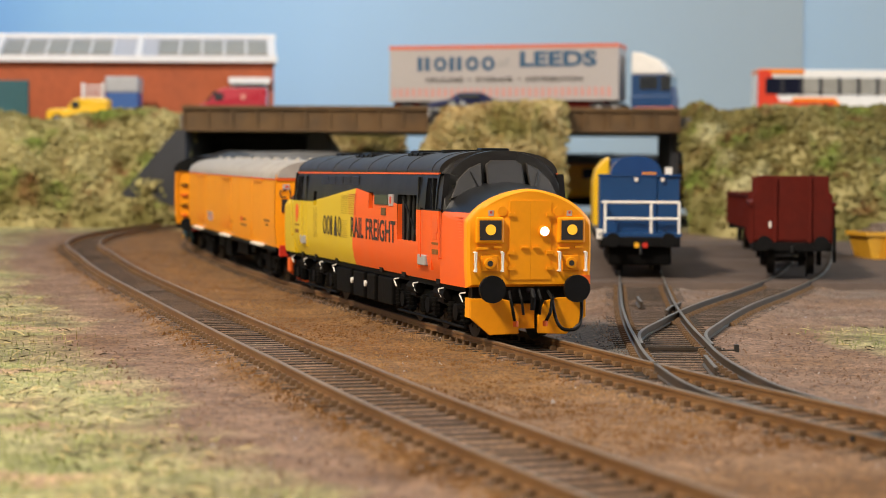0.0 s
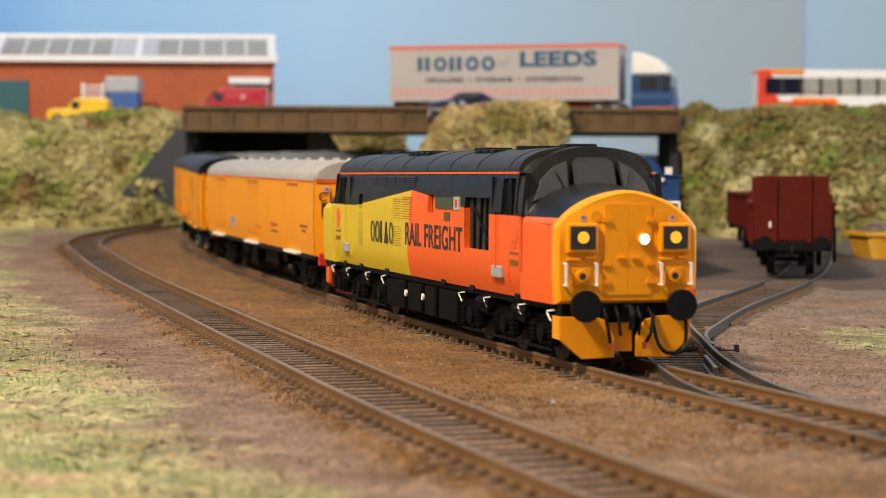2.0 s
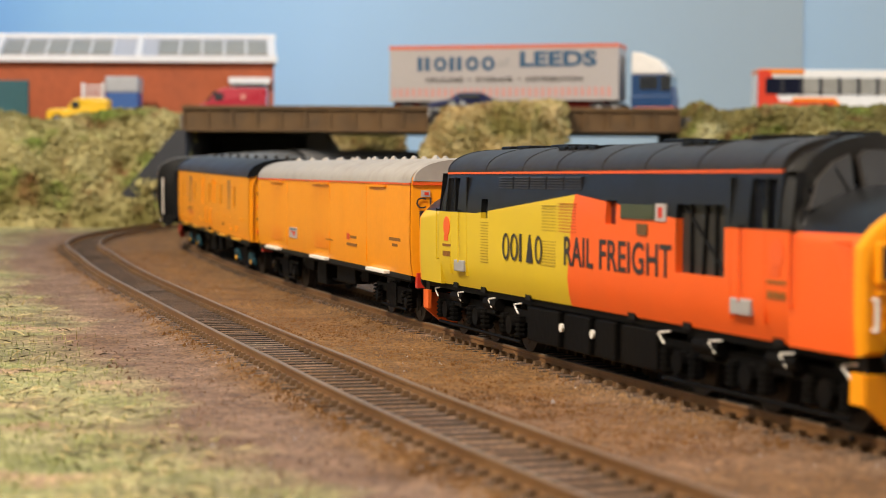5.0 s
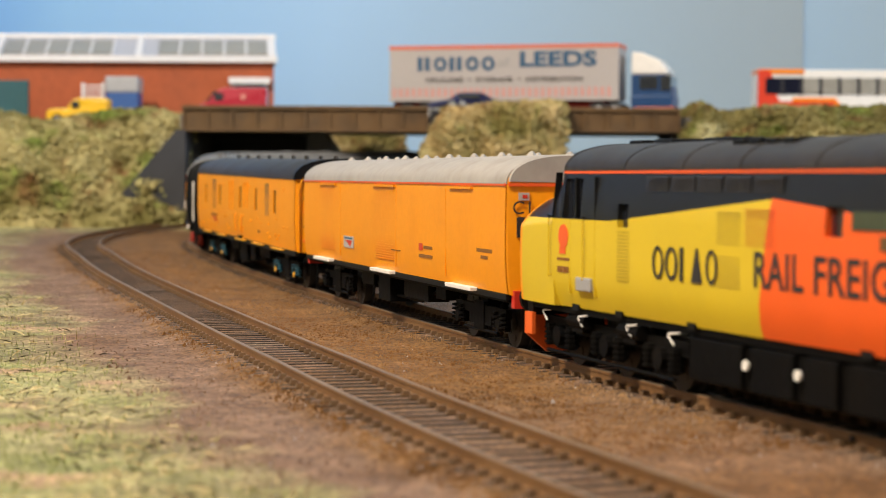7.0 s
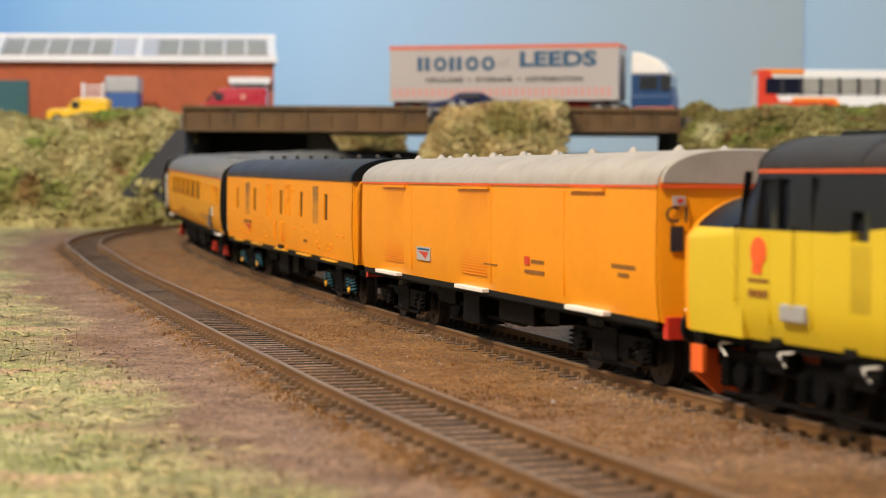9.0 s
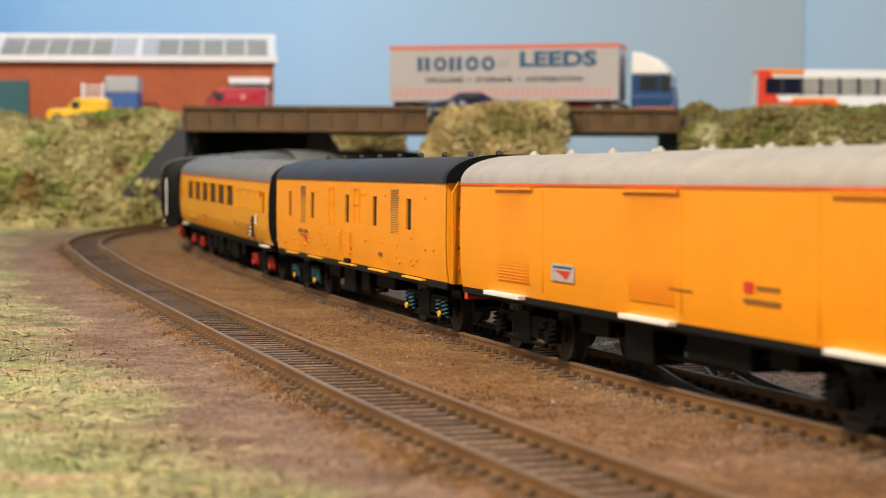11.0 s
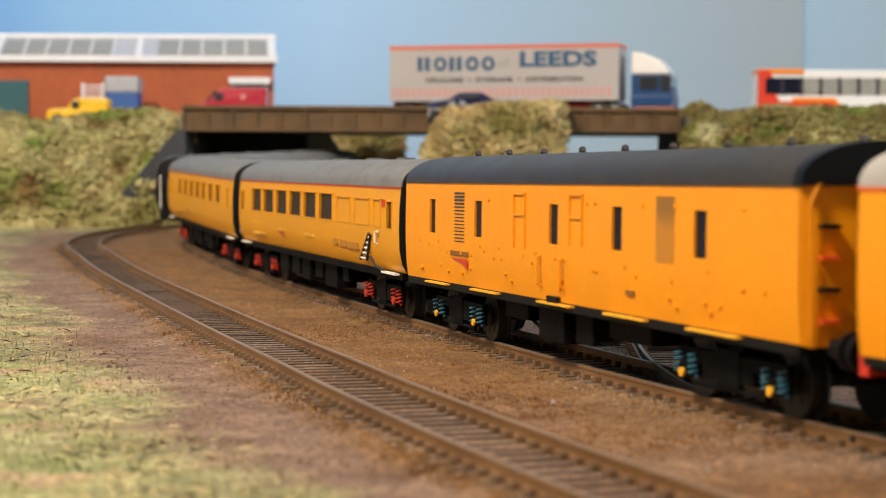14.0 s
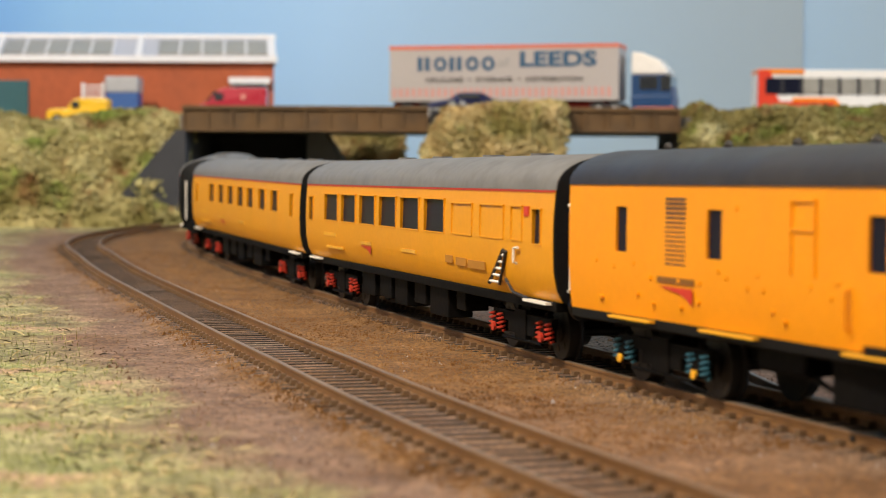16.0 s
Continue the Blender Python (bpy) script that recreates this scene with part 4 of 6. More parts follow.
def build_brake_van():
    """Yellow brake coach with narrow windows, louvres and a black roof."""
    v = empty("brake_coach", "yellow brake coach with narrow windows and black roof", "railway coach", "train coaches")
    win = [(-91.6, -86.6, 27.1, 36.1), (-53.4, -47.8, 27.1, 36.1), (-0.8, 4.6, 27.1, 36.0), (35.4, 40.6, 27.1, 36.0), (74.5, 79.8, 27.1, 35.9)]
    coach_shell(v, 229, COACH, 47.9, 40.5, win, "coach_yellow", "roof_black", "black arched roof", "glazing_blue")
    for s in (-1, 1):
        end_wall(v, s * 115, s, COACH, 47.6, 40.5, "coach_yellow", "yellow end wall")
        part("gangway", boxes((*sorted((s * 114, s * 119)), -7.5, 7.5, 14.5, 42)), "black", v, "black corridor connection", bevel=0.6)
        buffers(v, s * 122, s)
        for k in range(4):
            part("end_step", boxes((*sorted((s * 114.8, s * 116.6)), -14.6, -11.2, 18 + k * 5.2, 18.7 + k * 5.2)), "black" if k % 2 else "orange_line", v)
        part("end_pipe", tube([(s * 115.6, -16.2, 15), (s * 115.8, -16.4, 38), (s * 115.4, -14, 42.5)], 0.3), "coach_yellow", v)
    part("roof_edge", loft([ring_at(x, roof_half(18.3, 40.6, 48.2)) for x in (112.8, 115.8)]), "black", v, smooth=True)
    grating(v, -69.8, -61.6, 25.2, 38.3, "grille", n=15, label="black and yellow slatted louvre", flush=0.45, backing="pale_ink")
    grating(v, 57.4, 66.0, 25.6, 38.4, "louvre_olive", n=26, label="dull olive louvre", flush=0.4, backing="louvre_olive")
    for x0, x1, z0 in ((-24, -16, 25.5), (11.7, 19.5, 27.2)):
        for r in ((x0, x0 + 0.5, z0, 38.3), (x1 - 0.5, x1, z0, 38.3), (x0, x1, 37.9, 38.4), (x0, x1, 33, 33.5)):
            part("door_frame", boxes((r[0], r[1], -18.25, -17.6, r[2], r[3])), "coach_yellow", v)
    rnd = random.Random(4)
    for x in (-95, -80, -60, -44, -30, -14, 8, 26, 46, 62, 84, 100):
        bm = bmesh.new()
        for k in range(4):
            a, z = x + rnd.uniform(-6, 6), rnd.choice((17.5, 19, 22.5, 24, 25, 36.5))
            rod(bm, (a, -17.4, z), (a, -18.12, z), 0.5, 8)
        part("fitting", bm, "coach_yellow", v, "small yellow hinges and grab handles")
    for x in (-6, 8):
        part("handrail", tube([(x, -17.8, 17.5), (x, -18.7, 18), (x, -18.7, 24), (x, -17.8, 24.5)], 0.35), "coach_yellow", v)
    part("bottom_band", boxes((-114, 114, -17.3, 17.3, 12.6, 14.4)), "black", v, "black lower band")
    for x0, x1 in ((-93.6, -75), (-55, -35), (-7, 13.5), (32.5, 53), (72.5, 93.5)):
        part("step_board", boxes((x0, x1, -18.6, -17.0, 13.7, 14.15)), "axle_yellow", v, "yellow step edge")
    bm = bmesh.new()
    bm.faces.new([bm.verts.new(p) for p in ((-72.6, -18.05, 21.2), (-58.5, -18.05, 21.2), (-58.5, -18.05, 18.2), (-63, -18.05, 20.0))])
    part("logo_arrow", bm, "red", v, "red arrow mark")
    bars(v, [(-73, -58, 21.8, 23.0), (43, 47, 18.4, 19.4)], "faded_ink", -18.0)
    part("brake_stop", boxes((-1.5, 5.0, -18.2, -17, 13.3, 15.6)), "black", v)
    vents(v, range(-104, 112, 26), 0, 47.5, "roof_black", 1.3)
    underframe(v, 229, [(-42, -26, 13.5, 8.0), (-16, 0, 14.5, 4.5), (6, 16, 14, 5.5), (24, 46, 13.5, 8.0)])
    for x in (-80, 80):
        coach_bogie(v, "brake", x, "blue")
    return v


def build_saloon(key, win, blanks, ladder, m_label, dark_end=False):
    """Yellow saloon coach with big windows and a grey roof."""
    v = empty("saloon_coach", m_label, "railway coach", "train coaches")
    coach_shell(v, 258, MK2, 47.5, 39.2, win, "mk_yellow", "roof_mid", "weathered grey arched roof", "glazing_blue")
    for s in (-1, 1):
        end_wall(v, s * 129.5, s, MK2, 47.5, 39.2, "black", "black coach end")
        part("gangway", boxes((*sorted((s * 128.5, s * 134)), -7.8, 7.8, 14.5, 41)), "black", v, "black corridor connection", bevel=0.6)
        part("handrail", tube([(s * 129.8, -14.6, 17), (s * 130.8, -14.6, 17.5), (s * 130.8, -14.6, 35.5), (s * 129.8, -14.6, 36)], 0.45), "white", v, "white upright handrail")
        buffers(v, s * 133, s, r=3.0)
        part("step_board", boxes((*sorted((s * 108, s * 124)), -18.0, -15.6, 13.6, 14.2)), "white", v, "white step edge")
    for sy in (-1, 1):
        part("cantrail_stripe", boxes((-128.6, 128.6, *sorted((sy * 17.4, sy * 17.85)), 38.7, 39.3)), "red", v, "thin red cantrail stripe")
    for x0, x1, z0, z1 in blanks:
        for r in ((x0, x1, z1 - 0.35, z1), (x0, x1, z0, z0 + 0.35), (x0, x0 + 0.35, z0, z1), (x1 - 0.35, x1, z0, z1)):
            part("blank_window", boxes((r[0], r[1], -18.42, -17.6, r[2], r[3])), "mk_yellow", v)
    for x0, x1, z0, z1 in win:
        bm = boxes((x0 - 0.5, x1 + 0.5, -18.38, -17.7, z1, z1 + 0.35), (x0 - 0.5, x1 + 0.5, -18.38, -17.7, z0 - 0.35, z0), (x0 - 0.4, x0, -18.38, -17.7, z0, z1), (x1, x1 + 0.4, -18.38, -17.7, z0, z1))
        part("window_frame", bm, "mk_yellow", v)
    bm = bmesh.new()
    bm.faces.new([bm.verts.new(p) for p in ((-48.6, -18.12, 20.6), (-35, -18.12, 20.6), (-36, -17.9, 18.1), (-40, -18.0, 19.6))])
    part("logo_arrow", bm, "red", v, "red arrow mark")
    bars(v, [(-48, -35, 21.0, 21.9), (-100, -82, 22.2, 23.2), (-96, -72, 18.2, 19.0), (0, 16, 20.6, 21.6)], "skip_yellow", -18.2)
    if ladder:
        bars(v, [(45.4, 52, 19.7, 21.6), (55, 64, 19.4, 21.4), (65.5, 79.7, 19.2, 21.2)], "pale_ink", -18.2)
        bm = tube([(84, -18.3, 16.5), (95, -18.5, 24.8)], 0.5, 6)
        part("ladder_rail", bm, "ink", v, "black and white ladder painted on the side")
        part("ladder_rail", tube([(92, -18.3, 16.5), (97, -18.5, 24.6)], 0.45, 6), "ink", v)
        for k in range(5):
            u = k / 5 + 0.06
            part("ladder_rung", tube([(84 + 11 * u, -18.4, 16.5 + 8.3 * u), (92 + 5 * u, -18.4, 16.5 + 8.1 * u)], 0.35, 6), "white", v)
        part("cable", tube([(97, -18.4, 18), (102, -18.2, 15.2), (110, -17.2, 14.2)], 0.4, 6), "ink", v)
        bars(v, [(109.3, 112.5, 33.1, 35.4)], "red", -18.3)
        part("handrail", tube([(104, -18.0, 22), (104, -18.9, 22.3), (104, -18.9, 25.6), (107, -18.9, 25.8)], 0.35), "white", v)
    for x in (-60, -20, 30, 70):
        part("roof_vent", rods(((x, 0, 47.0), (x, 0, 48.0), 3.0), n=14), "roof_mid", v, smooth=True)
    underframe(v, 258, [(-60, -44, 14.5, 5.0), (-38, -24, 14.5, 5.5), (-20, -6, 14.5, 4.5), (0, 12, 14, 6), (18, 36, 14.5, 4.2), (42, 50, 14, 7)])
    part("bottom_band", boxes((-127, 127, -15.8, 15.8, 12.6, 14.5)), "black", v)
    for x in (-93, 93):
        coach_bogie(v, key, x, "red")
    return v


def slab(pts, y_or_x, depth, axis="y"):
    """A polygon of (a, z) extruded along y or x."""
    bm = bmesh.new()

    def put(a, z, o):
        return (a, o, z) if axis == "y" else (o, a, z)
    f = [bm.verts.new(put(a, z, y_or_x)) for a, z in pts]
    b = [bm.verts.new(put(a, z, y_or_x + depth)) for a, z in pts]
    bm.faces.new(f)
    bm.faces.new(b[::-1])
    n = len(pts)
    for k in range(n):
        bm.faces.new((f[k], b[k], b[(k + 1) % n], f[(k + 1) % n]))
    bmesh.ops.recalc_face_normals(bm, faces=bm.faces)
    return bm


def oval(cx, cz, rx, rz, y, inner, inner_z):
    """A flat ring facing the visible side."""
    bm = bmesh.new()
    n = 24
    rings = [[bm.verts.new((cx + rx * e * math.cos(k * math.tau / n), y, cz + rz * e2 * math.sin(k * math.tau / n))) for k in range(n)] for e, e2 in ((1, 1), (inner, inner_z))]
    for k in range(n):
        bm.faces.new((rings[0][k], rings[0][(k + 1) % n], rings[1][(k + 1) % n], rings[1][k]))
    return bm


def build_loco():
    v = empty("diesel_locomotive", "orange, lime yellow and black diesel locomotive with yellow nose", "locomotive")
    side = [(15.9, 13.9), (16.9, 16.5), (17.6, 20.0), (17.7, 26), (17.7, 34), (17.3, 39), (16.7, 43.0)]
    holes = [(51.3, 71.8, 24.0, 36.9), (17.0, 22.4, 32.3, 37.2), (81.0, 90.8, 33.2, 41.7), (-90.8, -81.0, 33.2, 41.7), (92.0, 96.5, 33.4, 43.0), (-96.5, -92.0, 33.4, 43.0), (-62.5, -57.5, 31.8, 36.6)]
    for s in (-1, 1):
        part("side", panel([-96.5, -50, 0, 50, 96.5], side, holes, s, 1.6), "livery", v, "three-colour side panel", smooth=True)
        part("big_grille", boxes((51, 72, *sorted((s * 15.6, s * 16.2)), 23.8, 37.1)), "grille", v, "tall black radiator grille")
        for a in (56, 61, 66.5):
            part("grille_bar", rods(((a, s * 16.6, 24), (a + (1.5 if a == 61 else 0), s * 16.6, 36.9), 0.4), n=6), "black", v)
        part("grille_brace", rods(((53, s * 16.5, 36.5), (70.5, s * 16.5, 24.4), 0.35), n=6), "black", v)
        for x0, x1 in ((81, 90.8), (-90.8, -81)):
            part("cab_side_window", boxes((x0, x1, *sorted((s * 15.9, s * 16.3)), 33, 41.9)), "glazing", v, "dark cab side window")
            part("window_bar", boxes((x0 + 5.6, x0 + 6.4, *sorted((s * 16.2, s * 17.2)), 33, 41.9)), "black", v)
        part("side_window", boxes((17, 22.5, *sorted((s * 15.9, s * 16.4)), 32, 37.4)), "glazing", v)
        part("side_window", boxes((-62.6, -57.4, *sorted((s * 15.9, s * 16.4)), 31.6, 36.8)), "glazing", v)
        part("cantrail_stripe", boxes((-91.6, 91.6, *sorted((s * 16.3, s * 16.95)), 42.75, 43.25)), "orange_line", v, "thin orange cantrail stripe")
        for k in range(5):
            x0 = -50 + k * 10.8
            grating(v, x0, x0 + 9.8, 39.2, 42.2, "roof_black", y=-17.55 if s < 0 else 16.75, n=5, flush=0.7, label="black roof-edge grille")
        for x in (78.7, 97.0, -97, -78.7):
            part("handrail", rods(((x, s * 18.3, 20.2), (x, s * 18.3, 33.8), 0.18), ((x, s * 17.3, 20.6), (x, s * 18.3, 20.6), 0.2), ((x, s * 17.3, 33.4), (x, s * 18.3, 33.4), 0.2), n=8),
                 "livery", v, "upright door handrail")
        for x0 in (74.9, -82.6):
            part("step_box", boxes((x0, x0 + 7.7, *sorted((s * 16.9, s * 18.2)), 17.9, 20.8)), "grey", v, "grey step box", bevel=0.3)
        for x in (-88, -66, -34, 26, 52, 88):
            part("skirt_notch", boxes((x, x + 3.4, *sorted((s * 15.0, s * 16.45)), 13.4, 14.7)), "black", v)
        for x in (-74, 74):
            part("door_seam", boxes((x, x + 0.35, *sorted((s * 17.0, s * 17.76)), 17, 42)), "livery", v)
            part("door_seam", boxes((x + math.copysign(13, x), x + math.copysign(13, x) + 0.35, *sorted((s * 17.0, s * 17.76)), 17, 33)), "livery", v)
    # grilles on the visible side take the livery's own colour
    for x0, x1, z0, z1 in ((-62.5, -57, 20.8, 31.3), (-20, -11.3, 22, 28), (-20, -11.3, 29.8, 36), (-9.5, 0.6, 29.8, 36.6), (102.5, 114.5, 25.6, 32.2)):
        slots(v, x0, x1, z0, z1, "orange" if x0 > 100 else "slot_shade_copper" if x0 > -10 else "slot_shade_lime", -17.72 if x1 < 100 else -17.1, int((z1 - z0) * 1.5), "fine side louvres")
    # roof
    rh = [(16.7, 43.0)] + roof_half(16.75, 43.1, 49.3, 10)
    bm = loft([ring_at(x, [(y, z) for y, z in rh]) for x in (-91.5, -60, -20, 20, 60, 91.5)])
    r = part("roof", bm, "roof_black", v, "black panelled roof", smooth=True)
    for x in (-92, -62, -36, -14, 12, 34, 58, 84):
        part("roof_rib", loft([ring_at(xx, [(y * 1.006, z + 0.12) for y, z in rh]) for xx in (x, x + 0.6)]), "roof_black", v, smooth=True)
    for x in (-26, -20, -14, -8, 40, 46, 52):
        part("roof_louvre", boxes((x, x + 4.2, -11.5, -4.5, 46.4, 49.0)), "black", v, bevel=0.3)
    for x, y, w in ((-83, 0, 7), (-70, 0, 9), (-50, 2, 12), (20, 0, 10), (86, 0, 5)):
        part("exhaust_port", boxes((x - w / 2, x + w / 2, y - 4, y + 4, 48.8, 50.0)), "black", v, bevel=0.4)
    part("roof_fan", rods(((66, 0, 49.0), (66, 0, 49.7), 8.5), n=28), "black", v, smooth=True)
    floor = boxes((-112, 112, -15.4, 15.4, 12.4, 14.6))
    part("solebar", floor, "under", v, "black underframe")
    part("inner_wall", boxes((-89, 89, -15.2, 15.2, 14.6, 43)), "grille", v)
    for sg in (1, -1):
        # cab shell over the nose
        up = [(17.3, 32.5), (16.9, 37), (15.9, 40.8), (14.1, 43.8), (11.3, 46.3), (8.0, 48.0), (4.0, 49.0), (0, 49.3)]
        up = refine(up, 3)

        def wrap(y):
            return -2.6 * (abs(y) / 16.0) ** 2

        def cab_ring(dx, k, dz=0.0):
            return [(sg * (99.8 - (z - 36) * 0.42 + dx + wrap(y)), y * k, z * 1.0 - dz * (z - 40) / 10) for _, y, z in ring_at(0, up)]
        wide = refine([(17.4, 32.5), (17.3, 37), (17.0, 40.8), (16.6, 43.2), (13.6, 46.4), (9.3, 48.2), (4.6, 49.1), (0, 49.3)], 3)
        back = [(sg * 90.5, y, z) for _, y, z in ring_at(0, wide)]
        part("cab", loft([back, cab_ring(-1.0, 1.0), cab_ring(-0.2, 0.985), cab_ring(0.0, 0.955, 0.5)]), "cab_black", v, "black cab front", smooth=True)

        def on_screen(y, z, e):
            return (sg * (99.8 - (z - 36) * 0.42 + e + wrap(y)), y, z)
        panes = ([(-4.8, 40.2), (4.8, 40.2), (4.7, 45.3), (3.2, 46.5), (-3.2, 46.5), (-4.7, 45.3)],
                 [(-14.7, 36.8), (-7.0, 39.2), (-6.6, 45.6), (-9.6, 44.3), (-12.6, 41.5)], [(14.7, 36.8), (7.0, 39.2), (6.6, 45.6), (9.6, 44.3), (12.6, 41.5)])
        for p in panes:
            cy, cz = sum(a for a, _ in p) / len(p), sum(b for _, b in p) / len(p)
            big = [(cy + (a - cy) * 1.08, cz + (b - cz) * 1.08) for a, b in p]
            bm = loft([[on_screen(a, b, -0.6) for a, b in big], [on_screen(a, b, 0.35) for a, b in big]])
            part("screen_frame", bm, "roof_black", v, bevel=0.12)
            bm = loft([[on_screen(a, b, -0.6) for a, b in p], [on_screen(a, b, 0.45) for a, b in p]])
            part("windscreen", bm, "screen", v, "dark windscreen pane")
        for s in (-1, 1):
            a, b = on_screen(s * 8.0, 39.6, 0.8), on_screen(s * 9.5, 43.5, 0.8)
            part("wiper", rods((a, b, 0.22), n=6), "black", v)
        part("cab_edge", tube([on_screen(-y * 0.99, z, -1.4) for y, z in up if z < 44.5], 0.16, 6), "slot_shade_copper", v, "copper edge beside the windscreen")
        # nose
        n0 = [(17.4, 13.9), (17.6, 20), (17.6, 30.4), (17.1, 33.2), (14.0, 36.9), (8.8, 39.7), (0, 41.1)]
        n1 = [(16.6, 13.9), (17.0, 20), (17.0, 29.4), (16.4, 31.8), (13.0, 35.2), (7.6, 37.9), (0, 39.3)]
        n2 = [(max(y - 0.25, 0), z + (0.3 if z < 15 else -0.15)) for y, z in n1]
        n3 = [(max(y - 0.95, 0), z + (0.9 if z < 15 else -0.65)) for y, z in n1]
        rings = [ring_at(sg * x, p) for x, p in ((95.5, refine(n0)), (106, refine([((a + c) / 2, (b + d) / 2) for (a, b), (c, d) in zip(n0, n1)])), (115.4, refine(n1)), (117.35, refine(n2)), (118.0, refine(n3)))]
        part("nose", loft(rings), "livery", v, "rounded yellow nose with black top", smooth=True)
        fx = 118.0

        def face(y0, y1, z0, z1, e0, e1):
            return (*sorted((sg * (fx + e0), sg * (fx + e1))), y0, y1, z0, z1)
        part("nose_door", boxes(face(-5.6, -0.02, 16.0, 36.2, -0.4, 0.22), face(0.02, 5.6, 16.0, 36.2, -0.4, 0.22)), "front_yellow", v, "yellow double nose doors")
        for y0, y1 in ((-14.7, -7.3), (7.3, 14.7)):
            c = (y0 + y1) / 2
            part("light_box", boxes(face(y0, y1, 25.2, 32.0, -0.6, 1.1)), "front_yellow", v, "yellow square lamp housing", bevel=0.5)
            part("light_panel", boxes(face(c - 2.9, c + 2.9, 26.2, 31.2, 0.9, 1.25)), "ink", v, "black lamp panel")
            part("marker_lamp", rods(((sg * (fx + 1.1), c, 28.8), (sg * (fx + 1.45), c, 28.8), 1.35), n=20), "marker_light" if sg > 0 else "white", v, "lit amber marker lamp" if sg > 0 else "unlit lamp")
            part("lamp_bracket", boxes(face(c - 3.5, c - 0.5, 23.6, 24.3, 0, 0.8), face(c + 1, c + 3.2, 24.0, 24.6, 0, 0.7)), "front_yellow", v, bevel=0.15)
            bm = rods(((sg * fx, c, 20.2), (sg * (fx + 1.0), c, 20.2), 1.5), n=16)
            box(bm, *face(c - 2.2, c + 2.2, 18.2, 22.2, -0.4, 0.4))
            part("jumper_socket", bm, "front_yellow", v, bevel=0.15)
            part("socket_hole", rods(((sg * (fx + 0.9), c, 20.2), (sg * (fx + 1.1), c, 20.2), 0.75), n=12), "grille", v)
            s = math.copysign(1, c)
            for yy in (c + s * 3.9, c - s * 3.3):
                part("nose_handrail", tube([(sg * (fx - 0.6), yy, 18.2), (sg * (fx + 1.1), yy, 18.2), (sg * (fx + 1.1), yy, 23.0), (sg * (fx - 0.6), yy, 23.0)], 0.42, 6), "white", v, "white nose handrail")
            part("round_cover", rods(((sg * (fx - 0.8), s * 7.6, 33.5), (sg * (fx + 0.2), s * 7.6, 33.5), 1.3), n=18), "front_yellow", v)
            part("warning_plate", boxes(face(s * 10.6 - 0.7, s * 10.6 + 0.7, 32.3, 33.7, -0.75, 0.1)), "trailer", v, "small white warning plate")
            part("warning_mark", boxes(face(s * 10.6 - 0.3, s * 10.6 + 0.3, 32.9, 33.5, 0.05, 0.14)), "red", v)
            for z in (18.5, 22.5, 32.2):
                part("door_hinge", boxes(face(s * 5.2 - 0.9, s * 5.2 + 0.9, z, z + 0.9, 0, 0.7)), "front_yellow", v)
        part("door_handle", boxes(face(-2.6, -0.8, 24.0, 24.5, 0.2, 0.8), face(0.6, 2.4, 24.0, 24.5, 0.2, 0.8)), "front_yellow", v)
        bm = rods(((sg * fx, 3.6, 28.4), (sg * (fx + 0.9), 3.6, 28.4), 1.5), n=20)
        part("head_lamp_ring", bm, "front_yellow", v)
        part("head_lamp", rods(((sg * (fx + 0.6), 3.6, 28.4), (sg * (fx + 1.1), 3.6, 28.4), 1.1), n=20), "head_light" if sg > 0 else "white", v, "lit white headlamp" if sg > 0 else "unlit lamp")
        buffers(v, sg * 122.6, sg, r=3.5)
        part("buffer_beam", boxes((*sorted((sg * 113.5, sg * 116.6)), -15, 15, 10.5, 14.6)), "black", v, "black buffer beam")
        lower = "front_yellow" if sg > 0 else "orange"
        for s in (-1, 1):
            pl = [(s * 15.7, 11.2), (s * 15.7, 6.2), (s * 10.4, 1.7), (s * 2.6, 2.0), (s * 2.6, 6.4), (s * 4.6, 10.4), (s * 8, 11.2)]
            part("valance", slab(pl, sg * 117.2, -sg * 1.0, "x"), lower, v, "yellow lower valance" if sg > 0 else "orange lower valance", bevel=0.2)
            part("valance_side", boxes((*sorted((sg * 112.5, sg * 117.0)), *sorted((s * 14.8, s * 15.7)), 6.2, 11.2)), lower, v)
            part("hose", tube([(sg * 117, s * 5.2, 13), (sg * 119.4, s * 5.6, 11), (sg * 119.8, s * 5.0, 7.5), (sg * 118.4, s * 4.0, 4.6)], 0.42), "black", v, "black brake hose")
            part("hose", tube([(sg * 117, s * 2.6, 13.5), (sg * 119.4, s * 2.6, 11), (sg * 119.6, s * 2.2, 7)], 0.36), "black", v)
            part("pipe_cock", rods(((sg * 118.8, s * 4.0, 4.0), (sg * 118.8, s * 4.0, 5.4), 0.7), n=8), "orange", v, "orange pipe cock")
        part("valance_middle", boxes((*sorted((sg * 114.6, sg * 115.4)), -3.2, 2.2, 3.2, 9.6)), lower, v)
        part("jumper_cable", tube([(sg * (117.6 + 2.6 * math.sin(math.pi * k / 18)), 10.2 - 4.0 * math.copysign(abs(math.cos(math.pi * k / 18)) ** 0.6, math.cos(math.pi * k / 18)), 12.2 - 9.2 * math.sin(math.pi * k / 18) ** 0.8) for k in range(19)], 0.45), "black", v, "looped black cable")
        part("coupling_hook", tube([(sg * 116, 0, 13.2), (sg * 120, 0, 13.2), (sg * 121, 0, 11.6), (sg * 120.4, 0, 8.4)], 0.7), "black", v)
        part("lamp_bracket", boxes((*sorted((sg * 115.4, sg * 118.8)), 13.8, 16.2, 14.4, 17.0)), "orange", v, "orange corner bracket")
